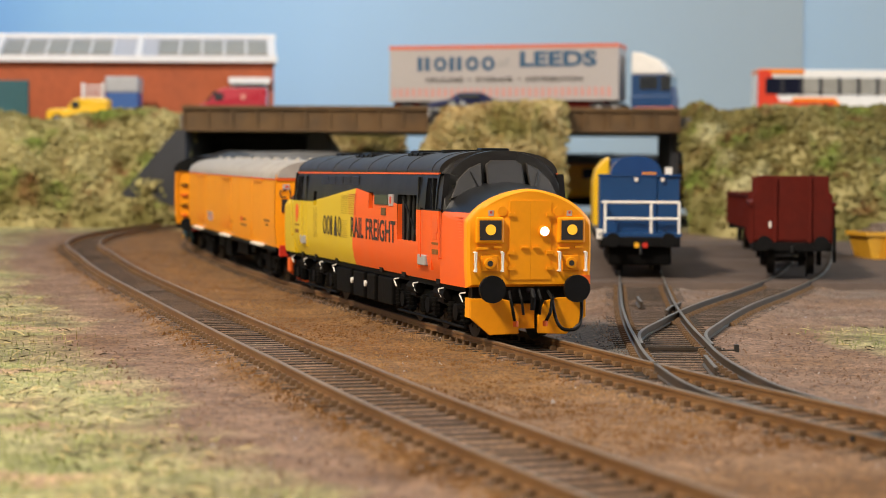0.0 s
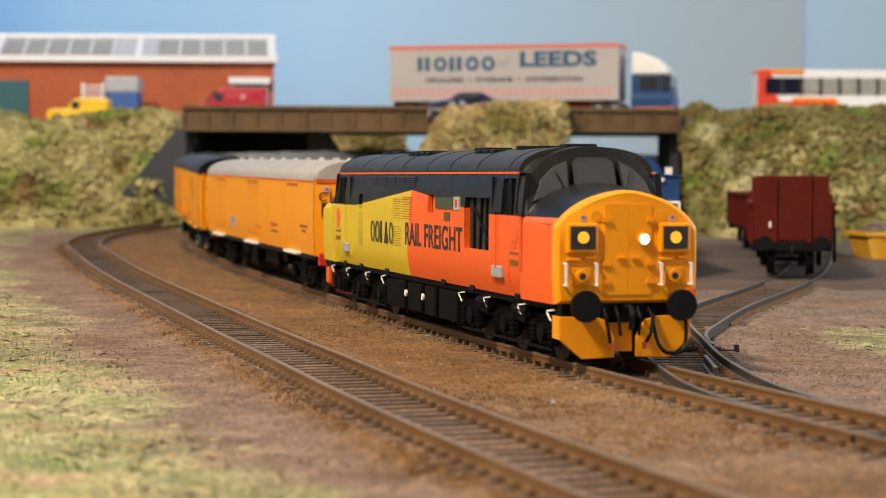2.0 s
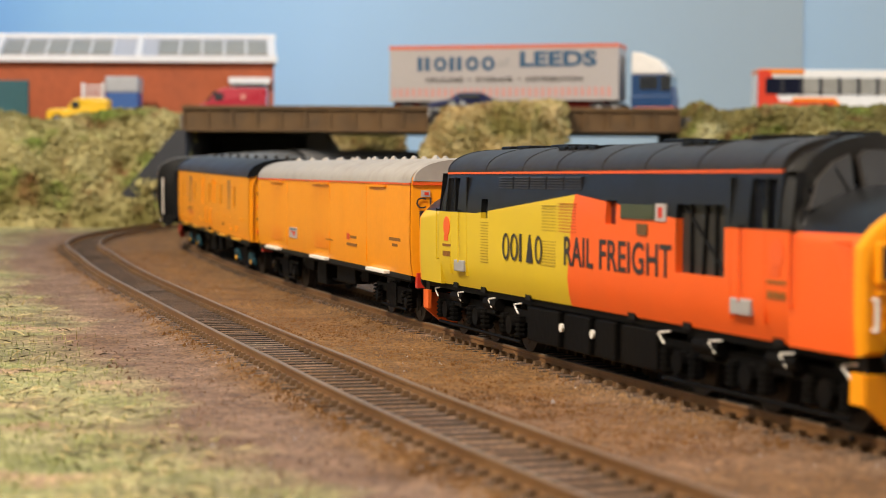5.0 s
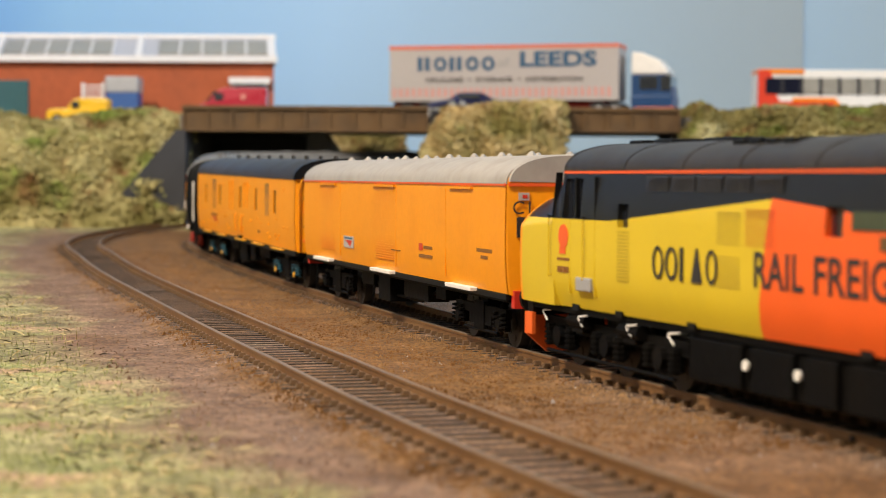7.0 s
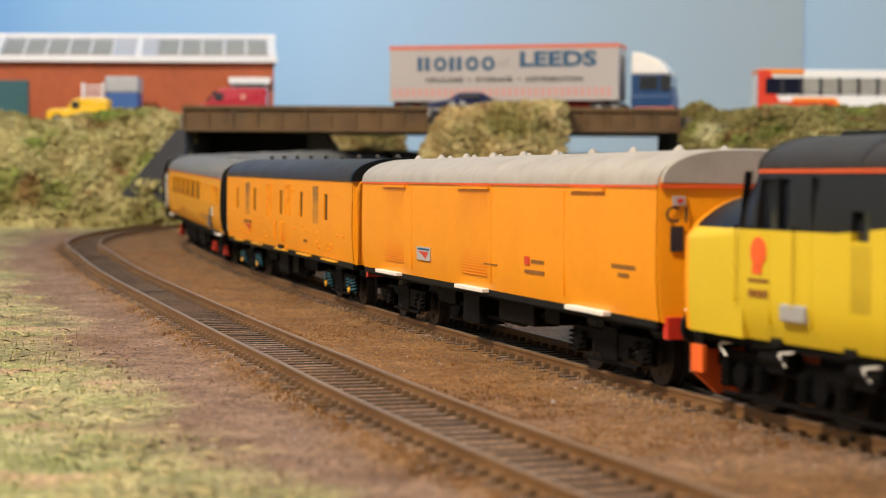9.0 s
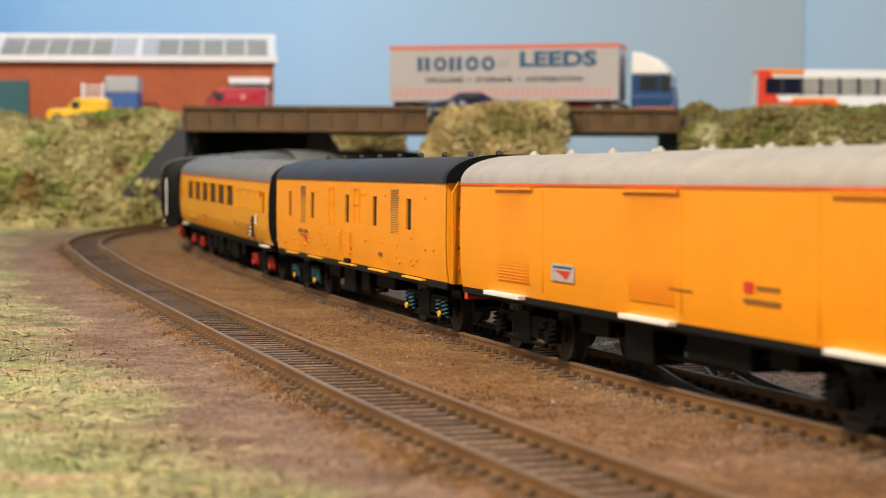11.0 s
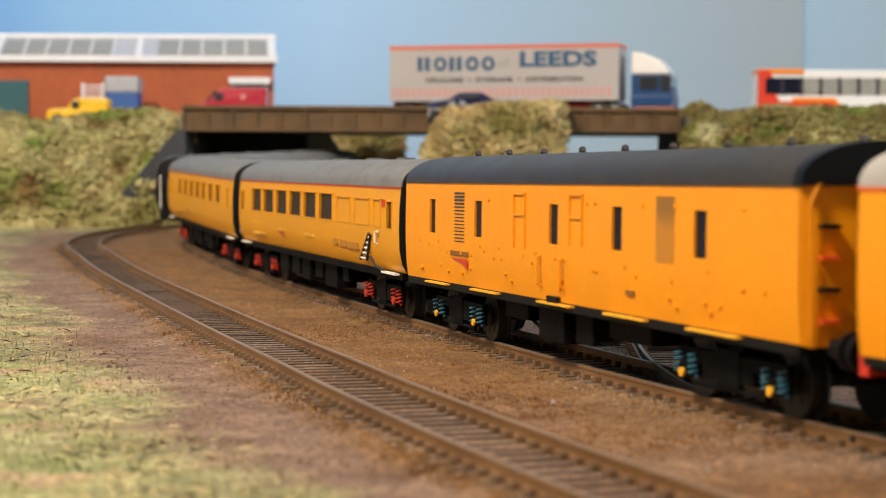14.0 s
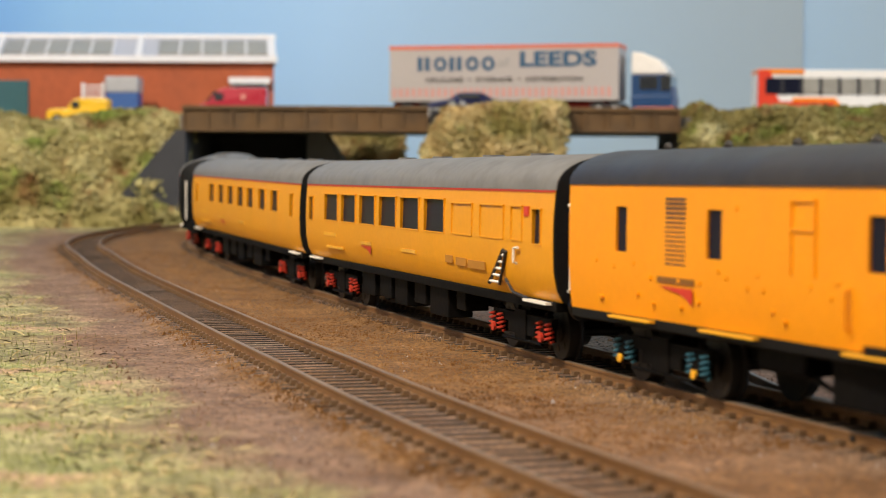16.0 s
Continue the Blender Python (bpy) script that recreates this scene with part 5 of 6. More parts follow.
    # writing: brand word as plain blocks, the two plain words in letters
    for a, w in ((-46.0, 4.9), (-40.4, 5.2), (-23.9, 4.6)):
        part("brand_block", oval(a + w / 2, 25.6, w / 2, 3.2, -17.95, 0.62, 0.78), "ink", v, "plain dark brand shape")
    part("brand_block", boxes((-34.2, -33.0, -17.98, -17.6, 22.4, 28.8)), "ink", v, "plain dark brand shape")
    part("brand_block", slab([(-29.6, 22.4), (-27.8, 28.8), (-27.2, 28.8), (-25.4, 22.4)], -17.95, 0.3), "ink", v, "plain dark brand shape")
    for word, cx, width in (("RAIL", 2.0, 16.5), ("FREIGHT", 31.5, 35.5)):
        o = lettering("lettering", word, 6.4, Matrix.Translation((cx * MM, -17.78 * MM, 25.6 * MM)) @ pose(0, 0, 0, 90, 0, 0), "ink", v, "dark lettering", 1.0, 0.12)
        w = o.dimensions.x / MM
        o.data.transform(Matrix.Diagonal((width / max(w, 0.1), 1, 1, 1)))
    for x in (91.5, -90.0):
        part("badge", rods(((x, -17.4, 29.2), (x, -17.85, 29.2), 2.6), n=24), "orange_line", v, "round orange brand badge")
        part("badge_tail", boxes((x - 2.0, x + 1.2, -17.85, -17.5, 25.4, 27)), "orange_line", v)
        bars(v, [(x - 3.4, x + 3.4, 24.0, 24.6), (x - 3.2, x - 1.3, 21.4, 22.7), (x - 0.9, x + 1.0, 21.4, 22.7), (x + 1.4, x + 3.2, 21.4, 22.7)], "faded_ink", -17.8, "running number shown as plain bars")
    part("name_plate", boxes((25.4, 42.0, -18.0, -17.5, 33.7, 36.6)), "plate_green", v, "dark green nameplate")
    part("name_plate_face", boxes((26.0, 41.4, -18.06, -17.9, 34.1, 36.2)), "plate_green", v)
    part("side_sign", boxes((42.4, 47.2, -18.0, -17.5, 33.5, 36.9)), "trailer", v, "white plate with red mark")
    part("side_sign_mark", boxes((43.8, 45.8, -18.08, -17.9, 34.2, 36.2)), "red", v)
    part("depot_plate", boxes((33.5, 38.5, -18.0, -17.5, 30.6, 32.8)), "girder", v)
    part("lifting_ring", rods(((112.0, -16.4, 20.5), (112.0, -17.0, 20.5), 1.1), n=14), "red", v)
    # tanks and bogies
    part("fuel_tank", boxes((-36, 40, -14.6, 14.6, 3.4, 12.6)), "under", v, "black fuel tank", bevel=1.0)
    for a, b in ((-34, -14), (-10, 4), (8, 18), (22, 39)):
        for s in (-1, 1):
            part("equipment_box", boxes((a, b, *sorted((s * 14.4, s * 15.9)), 4.0, 12.0)), "under", v, bevel=0.4)
    for a in (-12, 6):
        part("gauge_disc", rods(((a, -15.6, 8.6), (a, -16.15, 8.6), 0.95), n=16), "white", v, "white gauge disc")
    for cx in (74.4, -74.4):
        bm = bmesh.new()
        for s in (-1, 1):
            y0, y1 = sorted((s * 11.8, s * 13.4))
            box(bm, -38, 38, y0, y1, 7.6, 10.6)
            for a in (-27, 0, 27):
                box(bm, a - 4, a + 4, y0, y1, 3.6, 8)
                rod(bm, (a, s * 13, 6.6), (a, s * 15.0, 6.6), 2.3, 12)
                for d in (-6, 6):
                    rod(bm, (a + d, s * 13.6, 4.2), (a + d, s * 13.6, 9.0), 1.5, 8)
                    for k in range(4):
                        rod(bm, (a + d, s * 13.6, 4.6 + k * 1.1), (a + d, s * 13.6, 5.1 + k * 1.1), 1.85, 8)
            for a in (-14, 14):
                box(bm, a - 3, a + 3, *sorted((s * 13, s * 15.2)), 8.4, 12.2)
                rod(bm, (a - 5, s * 14.4, 10.8), (a + 5, s * 14.4, 10.8), 1.6, 10)
            rod(bm, (-34, s * 14.2, 3.0), (34, s * 14.2, 3.0), 0.45, 6)
        box(bm, -5, 5, -12, 12, 6, 12)
        b = part("bogie", bm, "under", v, "black six-wheel bogie")
        b.matrix_local = at(cx, 0, 0)
        for a in (-33, -12, 14, 34):
            bm = tube([(a + 2.2, -15.7, 9.9), (a, -15.9, 11.7), (a + 0.4, -15.9, 12.0), (a + 5.0, -15.9, 12.5)], 0.21, 6)
            part("sand_pipe", bm, "white", b, "white-painted pipe end")
        BOGIES.append(("loco", b, cx, [wheelset(b, a, 7.2) for a in (-27, 0, 27)], 7.2))
    return v


TRAIN["loco"] = build_loco()
TRAIN["van"] = build_van()
TRAIN["brake"] = build_brake_van()
SALOON_WINDOWS = [(a, a + 19.0, 27.4, 36.0) for a in (-99.0, -74.3, -49.5, -24.7, 0.0, 24.9)] + [ (115.2, 120.6, 27.0, 34.8), (-123.4, -117.6, 27.0, 34.8)]
TRAIN["saloon"] = build_saloon("saloon", SALOON_WINDOWS, [(51, 69, 27.2, 35.5), (75.4, 94.3, 27.2, 35.5), (99.7, 108, 27.2, 35.5)], True, "yellow inspection saloon with six large windows and grey roof")
REAR_WINDOWS = [(a, a + 13.5, 28.0, 35.8) for a in (-76.5, -50.5, -25.5, -0.8, 22.5, 48.5, 74.5)] + [(111.3, 116.4, 27.0, 35.2), (-116.4, -111.3, 27.0, 35.2)]
TRAIN["rear"] = build_saloon("rear", REAR_WINDOWS, [], False, "yellow saloon coach with seven windows and grey roof")
TRAIN["last"] = build_saloon("last", REAR_WINDOWS, [], False, "yellow saloon coach with black end wall and grey roof")


# ---- the room: sky boards, walls and ceiling ----
def wall(name, x0, x1, y0, y1, z0, z1, material, label, kind_word="wall"):
    return tagged(part(name, boxes((x0, x1, y0, y1, z0, z1)), material), label, kind_word, kind="structure")


wall("wall_north", -1400, 340, 1760, 1800, -60, 1400, "sky_board", "sky-blue painted back board behind the layout")
ob = part("wall_corner", boxes((0, 1400, 0, 40, -60, 1400)), "sky_board")
ob.matrix_world = at(336, 1765, 0, -32)
tagged(ob, "pale grey-blue painted side board", "wall", kind="structure")
wall("wall_west", -1440, -1400, -1200, 1800, -60, 1400, "room_paint", "plain pale room wall")
for a, b, c, d in ((-1200, 220, -60, 1400), (1020, 1300, -60, 1400), (220, 1020, -60, 70), (220, 1020, 670, 1400)):
    wall("wall_east", 1400, 1440, a, b, c, d, "room_paint", "plain pale room wall")
frame_bm = boxes((1404, 1432, 220, 240, 70, 670), (1404, 1432, 1000, 1020, 70, 670), (1404, 1432, 240, 1000, 70, 90), (1404, 1432, 240, 1000, 650, 670))
tagged(part("window_1", frame_bm, "white_frame"), "white window frame in the side wall", "window", kind="structure")
wall("wall_south", -1440, 1440, -1240, -1200, -60, 1400, "room_paint", "plain pale room wall")
wall("ceiling", -1440, 1440, -1240, 1800, 1400, 1430, "room_paint", "plain white ceiling", "ceiling")

DECK = 84.0   # road level over the tracks


def build_road():
    r = part("road", boxes((-177, 178, 1246, 1420, 75, DECK), (-1400, -150, 1410, 1758, 60, DECK), (-1400, -177, 1300, 1410, 60, DECK - 3.6), (178, 900, 1330, 1500, 60, 92.8)), "tarmac", bevel=0.5)
    tagged(r, "grey road deck above the tracks", "road", kind="structure")


build_road()


def girder(name, x0, x1, z0, z1, y):
    g = empty(name, "rust-brown plate girder bridge side with upright ribs", "bridge", "bridge girders")
    part("web", boxes((x0, x1, y, y + 3, z0, z1)), "girder", g)
    part("flange", boxes((x0 - 1, x1 + 1, y - 2.5, y + 4, z1 - 1.6, z1 + 0.8)), "girder", g)
    part("flange", boxes((x0 - 1, x1 + 1, y - 2.5, y + 4, z0 - 0.8, z0 + 1.4)), "girder", g)
    n = max(int((x1 - x0) / 15), 3)
    for k in range(n + 1):
        a = x0 + (x1 - x0) * k / n
        part("rib", boxes((a - 0.7, a + 0.7, y - 2.0, y + 0.2, z0, z1)), "girder", g)
    return g


girder("bridge_girder", -173.5, -11, 74.0, 89.5, 1240)
girder("bridge_girder", 79, 157, 74.5, 89.2, 1240)


def abutments():
    a = part("abutment", slab([(-215, 14), (-215, 30), (-178, 74), (-172, 74), (-172, 14)], 1236, 190), "stone_dark")
    tagged(a, "dark grey sloping stone wing wall beside the bridge", "bridge abutment", kind="structure")
    b = part("abutment", slab([(-98, 12), (-98, 75), (-86, 75), (-64, 40), (-64, 12)], 1338, 80), "concrete")
    tagged(b, "sloping grey bridge pier under the road", "bridge abutment", kind="structure")
    # dark sheet added for the deep shade under the deck
    d = part("abutment", boxes((-178, -104, 1408, 1424, 12, 75)), "stone_dark")
    tagged(d, "dark backing standing in for the shade beneath the bridge deck", "bridge abutment", kind="structure")
    for x0, x1, m in ((78, 82, "concrete"), (153.5, 159, "stone_dark")):
        c = part("abutment", boxes((x0, x1, 1254, 1330, 8, 75)), m)
        tagged(c, "upright bridge pier beside the siding", "bridge abutment", kind="structure")


abutments()


# ---- planted banks ----
def bank(label, x0, x1, front, back, height, seed, clumps, leaf="bush"):
    """A planted bank: a lumpy slope with thousands of small foliage clumps. front, back, height: functions of x."""
    rnd = random.Random(seed)
    thing = empty("planted_bank", label, "bank", "planted banks")
    thing["kind"] = "stuff"
    bm = bmesh.new()
    nx, nv = max(int((x1 - x0) / 6), 8), 26
    grid = []

    def surf(u, w):
        x = x0 + (x1 - x0) * u
        f, b, h = front(x), back(x), height(x)
        y = f + (b - f) * w
        base = lift(y) - 4
        z = base + (h - base) * min(1.0, math.sin(min(w * 1.25, 1.0) * math.pi / 2) ** 0.9)
        q = Vector((x, y, z)) * 0.035
        d = noise.noise(q * 0.8) * 12 + noise.noise(q * 2.2) * 6 + noise.noise(q * 6) * 2
        return Vector((x, y - d * 0.9, z + d * 0.30 * min(1, w * 4)))
    for i in range(nx + 1):
        grid.append([bm.verts.new(surf(i / nx, j / nv)) for j in range(nv + 1)])
    for i in range(nx):
        for j in range(nv):
            bm.faces.new((grid[i][j], grid[i + 1][j], grid[i + 1][j + 1], grid[i][j + 1]))
    part("slope", bm, "bush_core", thing, smooth=True)
    vs, fs = [], []
    for k in range(clumps):
        p = surf(rnd.random(), rnd.random() ** 0.8)
        r = rnd.uniform(1.2, 3.6)
        c = p + Vector((rnd.uniform(-1, 1), rnd.uniform(-2.5, 0.5), rnd.uniform(-0.5, 2.2)))
        ring = []
        for t in range(4):
            a = t * math.tau / 4 + rnd.uniform(-0.6, 0.6)
            ring.append(c + Vector((math.cos(a) * r, rnd.uniform(-0.8, 0.8) * r, math.sin(a) * r * rnd.uniform(0.5, 1.0))))
        tip = c + Vector((rnd.uniform(-0.5, 0.5) * r, -r * rnd.uniform(0.3, 0.9), rnd.uniform(-0.2, 0.7) * r))
        o = len(vs)
        vs += [tuple(q * MM) for q in ring] + [tuple(tip * MM)]
        fs += [(o + i, o + (i + 1) % 4, o + 4) for i in range(4)]
    me = bpy.data.meshes.new("foliage")
    me.from_pydata(vs, [], fs)
    me.materials.append(M[leaf])
    ob = new("foliage", me)
    ob.parent = thing
    ob["kind"] = "stuff"
    return thing


bank("olive and straw coloured scrub bank beside the bridge", -520, -172, lambda x: 1228 + 0.05 * (x + 172), lambda x: 1330, lambda x: 84 + 4 * math.sin(x * 0.05), 1, 11000)
bank("straw coloured scrub mound between the bridges", -14, 80, lambda x: 1200, lambda x: 1244, lambda x: 54 + 34 * min(1, max(0, (x + 16) / 18)), 2, 4800, "bush_straw")
bank("low scrub bank seen under the bridge", -112, -30, lambda x: 1430, lambda x: 1480, lambda x: 80 + 3 * math.sin(x * 0.1), 5, 2600, "bush_straw")
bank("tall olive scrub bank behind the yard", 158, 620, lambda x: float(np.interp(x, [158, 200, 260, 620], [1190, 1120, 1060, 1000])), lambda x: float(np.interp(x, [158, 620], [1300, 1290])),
     lambda x: float(np.interp(x, [148, 172, 192, 240, 620], [74, 93, 86, 90, 88])), 3, 15000, "bush_olive_shaded")


# ---- the works building ----
def build_works():
    y0, y1 = 1540.0, 1680.0
    x1, x0 = -141.0, -563.0
    z0, ze, zr = DECK, 139.0, 163.0
    b = empty("works_building", "red brick works with white-framed glazed roof", "building")
    part("wall", boxes((x0, x1, y0, y1, z0, ze)), "brick", b, "red brick wall")
    part("roof", slab([(y0 - 4, ze), (y0 + 62, zr), (y0 + 64, zr), (y1 + 2, ze)], x0 - 2, x1 - x0 + 4, "x"), "roof_pale", b, "pale grey pitched roof")

    def on_slope(u):
        return y0 - 4 + 66 * u, ze + (zr - ze) * u
    for xa in (x1 - 0.5, x1 - 112, x1 - 230, x1 - 345):
        bm = loft([[(xa - 3, yy, zz + d) for (yy, zz), d in ((on_slope(0), 0.2), (on_slope(1), 0.2), (on_slope(1), 2.2), (on_slope(0), 2.2))], [(xa + 2.5, yy, zz + d) for (yy, zz), d in ((on_slope(0), 0.2), (on_slope(1), 0.2), (on_slope(1), 2.2), (on_slope(0), 2.2))]])
        part("roof_bar", bm, "white_frame", b, "white roof bar")
    part("gutter", boxes((x0 - 2, x1 + 3, y0 - 8, y0 - 1, ze - 1.5, ze + 3.2)), "white_frame", b, "white gutter")
    part("ridge", boxes((x0 - 2, x1 + 3, y0 + 59, y0 + 66, zr - 0.8, zr + 2.4)), "white_frame", b, "white ridge")
    for xs in (x1 - 96, x1 - 226, x1 - 358):
        for k in range(5):
            a = xs + k * 18.5
            ring = [on_slope(0.22), on_slope(0.80)]
            bm = loft([[(a, yy, zz + d) for (yy, zz), d in ((ring[0], 0.3), (ring[1], 0.3), (ring[1], 1.4), (ring[0], 1.4))], [(a + 17, yy, zz + d) for (yy, zz), d in ((ring[0], 0.3), (ring[1], 0.3), (ring[1], 1.4), (ring[0], 1.4))]])
            part("skylight", bm, "skylight", b, "brownish roof light")
            bm = loft([[(a + 17, yy, zz + d) for (yy, zz), d in ((ring[0], 0.3), (ring[1], 0.3), (ring[1], 2.0), (ring[0], 2.0))], [(a + 18.5, yy, zz + d) for (yy, zz), d in ((ring[0], 0.3), (ring[1], 0.3), (ring[1], 2.0), (ring[0], 2.0))]])
            part("skylight_bar", bm, "white_frame", b)
    part("door", boxes((-372, -344, y0 - 2, y0 + 1, z0, 122)), "teal", b, "dark teal door")
    part("shutter_door", boxes((-174, -148, y0 - 2, y0 + 1, z0, 122)), "shutter", b, "grey roller door")
    part("door_frame", boxes((-176, -174, y0 - 3, y0 + 1, z0, 124), (-148, -146, y0 - 3, y0 + 1, z0, 124)), "white_frame", b)
    part("door_canopy", boxes((-178, -144, y0 - 10, y0 + 1, 120, 125.0)), "white_frame", b, "white door canopy")
    # the works stands on a skewed plot: its ends run at an angle to the front
    for o in b.children:
        for q in o.data.vertices:
            q.co.x -= 0.11 * (q.co.y - y0 * MM)


build_works()


# ---- road vehicles ----
def wheels(v, xs, half, r, name="wheel"):
    for x in xs:
        for s in (-1, 1):
            bm = rods(((x, s * half, r), (x, s * (half - 3.2), r), r), n=20)
            w = part(name, bm, "ink", v, "black tyre", smooth=True)
            part("rim", rods(((x, s * (half + 0.1), r), (x, s * (half - 0.4), r), r * 0.55), n=14), "grey", w, "grey rim")


def body_from(profile, half, top_half, z_split, material, v, name="body", bevel=0.8):
    """A vehicle body from a side outline, narrower above its waist."""
    rings = []
    for y, k in ((-half, 1), (half, 1)):
        rings.append([(x, y if z <= z_split else math.copysign(top_half, y), z) for x, z in profile])
    bm = loft(rings)
    return part(name, bm, material, v, bevel=bevel)


def build_trailer_lorry():
    v = empty("articulated_lorry", "white-topped dark blue lorry cab with grey box trailer", "lorry", "", at(0, 1372, DECK, -15))
    yf = -16.5
    x0, x1, zb, zt = -37.0, 133.0, 15.0, 55.0
    body = part("trailer_body", boxes((x0, x1, -16, 16, zb, zt)), "trailer", v, "pale grey box trailer", bevel=0.5)
    part("top_band", boxes((x0 - 0.3, x1 + 0.3, -16.3, 16.3, zt - 2.6, zt + 0.3)), "trailer_red", v, "red top band")
    n = 34
    for k in range(n):
        a = x0 + 3 + (x1 - x0 - 6) * k / n
        part("stripe", boxes((a, a + 1.9, -16.2, -15.9, zb + 2.6, zb + 9.2)), "trailer_pink", v, "faded red stripes")
    part("lower_band", boxes((x0, x1, -16.25, -15.8, zb - 0.2, zb + 1.6)), "trailer", v)
    # brand name: letter-sized blocks; the town in letters
    for k in range(5):
        a = x0 + 21.5 + k * 12.0
        if k in (0, 2):
            part("brand_block", boxes((a, a + 3.4, -16.35, -15.9, 36.7, 46.7), (a + 5.6, a + 9.0, -16.35, -15.9, 36.7, 46.7)), "letter_blue", v, "plain blue brand shape")
        else:
            part("brand_block", oval(a + 5.0, 41.7, 4.9, 5.2, -16.3, 0.45, 0.5), "letter_blue", v, "plain blue brand shape")
    for text, cx, cz, h, w, m in (("LEEDS", 88.6, 44.0, 10.4, 56, "letter_blue"), ("of", 48.5, 42.4, 6.5, 9, "grey"), ("HAULAGE  \u2022  STORAGE  \u2022  DISTRIBUTION", 49, 30.0, 3.4, 116, "ink")):
        o = lettering("lettering", text, h, Matrix.Translation((cx * MM, -16.35 * MM, cz * MM)) @ pose(0, 0, 0, 90, 0, 0), m, v, "dark blue lettering", 1.0, 0.6 if h > 8 else 0.1)
        o.data.transform(Matrix.Diagonal((w / max(o.dimensions.x / MM, 0.1), 1, 1, 1)))
    part("chassis", boxes((x0 + 2, 124, -12, 12, 9, zb)), "wagon_red", v, "dark red chassis")
    part("landing_leg", boxes((80, 82.5, -13, -10.5, 1, zb), (78.5, 84, -13.5, -10, 0, 1.2)), "wagon_red", v, "dark red landing leg")
    cab = [(142, 9), (170, 9), (171, 16), (170, 28), (166, 37), (160, 43), (148, 47.5), (142, 47.5)]
    body_from([(x, min(z, 33.0)) for x, z in cab[:5]] + [(142, 33.0)], 16, 16, 40, "blue", v, "cab", 0.8)
    body_from([(142, 33.1), (168.4, 33.1), (167, 37), (161, 43.5), (149, 48.6), (142, 48.8)], 15.8, 15.0, 36, "bus_white", v, "cab_roof", 1.2)
    part("cab_lower", boxes((141.6, 171.4, -16.3, 16.3, 10, 18)), "blue", v, "blue lower cab", bevel=0.8)
    part("cab_bumper", boxes((144, 172.0, -16.2, 16.2, 4, 10)), "trailer_red", v, "red bumper", bevel=0.8)
    part("cab_window", boxes((148, 161, -16.5, -15.2, 22, 32)), "glazing", v, "dark cab window", bevel=0.5)
    part("cab_window", boxes((162.5, 170.3, -16.3, 15.9, 21, 32)), "glazing", v, "windscreen", bevel=0.5)
    wheels(v, (118, 130, 158), 14, 7.0)
    wheels(v, (-24, -10), 14, 7.0)


build_trailer_lorry()


def build_coach_bus():
    v = empty("bus", "red, orange and white single-deck bus", "bus", "", at(321, 1445, 93.0))
    prof = [(-79, 3), (79, 3), (80, 12), (79, 31), (76, 34.5), (-76, 34.5), (-79, 32)]
    body_from(prof, 16, 15, 28, "bus_white", v, "body", 1.0)
    part("roof_band", boxes((-79.2, -44, -16.3, 16, 31.0, 34.9)), "bus_orange", v, "orange roof band", bevel=0.5)
    part("rear_panel", slab([(-79.4, 3), (-58, 3), (-66, 16), (-70, 34), (-79.4, 34)], -16.35, 3), "bus_red", v, "red rear panel")
    part("lower_panel", slab([(-58, 3), (-12, 3), (-20, 13), (-52, 13)], -16.35, 2), "bus_orange", v, "orange sweep")
    part("lower_red", boxes((-78, -20, -16.5, -15, 3, 10)), "bus_red", v)
    for k in range(10):
        a = -74 + k * 14.6
        part("window_pane", boxes((a, a + 12.2, -16.6, -15, 15.5, 28.2)), "glazing_blue" if k < 2 else "skylight", v, "bus window", bevel=0.5)
        part("window_pillar", boxes((a + 12.2, a + 14.6, -16.55, -15, 15, 28.5)), "ink", v)
    wheels(v, (-50, 46), 14.5, 6.2)


build_coach_bus()


def build_pickup():
    v = empty("delivery_van", "small bright yellow vintage van on the road", "van", "", at(-271, 1385, DECK - 3.4, 180))
    prof = [(-21.5, 3.5), (22.5, 3.5), (23.5, 6), (23, 10.5), (20, 12), (8, 12.5), (4, 19), (-2, 20), (-21.5, 20.2), (-22.3, 18)]
    body_from(prof, 10.2, 9.0, 12.4, "van_yellow", v, "body", 1.2)
    part("side_window", boxes((-1, 4.2, -10.4, 10.4, 12.5, 17.6)), "glazing", v, "cab window", bevel=0.4)
    part("bumper", boxes((22.5, 25, -9.5, 9.5, 2.5, 5)), "trailer_red", v)
    for s in (-1, 1):
        part("mudguard", rods(((15, s * 6.8, 5.6), (15, s * 10.8, 5.6), 5.2), n=20), "van_yellow", v, smooth=True)
        part("mudguard", rods(((-13, s * 6.8, 5.6), (-13, s * 10.8, 5.6), 5.0), n=20), "van_yellow", v, smooth=True)
    wheels(v, (15, -13), 11, 4.0)


build_pickup()


def build_red_van():
    v = empty("delivery_van", "crimson panel van behind the bridge parapet", "van", "", at(-160, 1420, DECK + 1, 180))
    prof = [(-25, 4), (28, 4), (29, 8), (27, 12), (19, 14.5), (11, 24), (6, 25.5), (-25, 25.5), (-26, 22)]
    body_from(prof, 12, 11, 15, "van_red", v, "body", 1.2)
    part("side_window", boxes((7, 14, -12.2, 12.2, 15.5, 21.5)), "glazing", v, "cab window", bevel=0.4)
    part("windscreen", slab([(13.2, 23), (14.2, 23), (20, 15.6), (19, 15.2)], -10, 20), "glazing", v)
    part("badge", rods(((-8, 12.1, 18.5), (-8, 12.4, 18.5), 2.2), n=18), "trailer_pink", v, "round white emblem")
    wheels(v, (18, -16), 12, 4.4)


build_red_van()


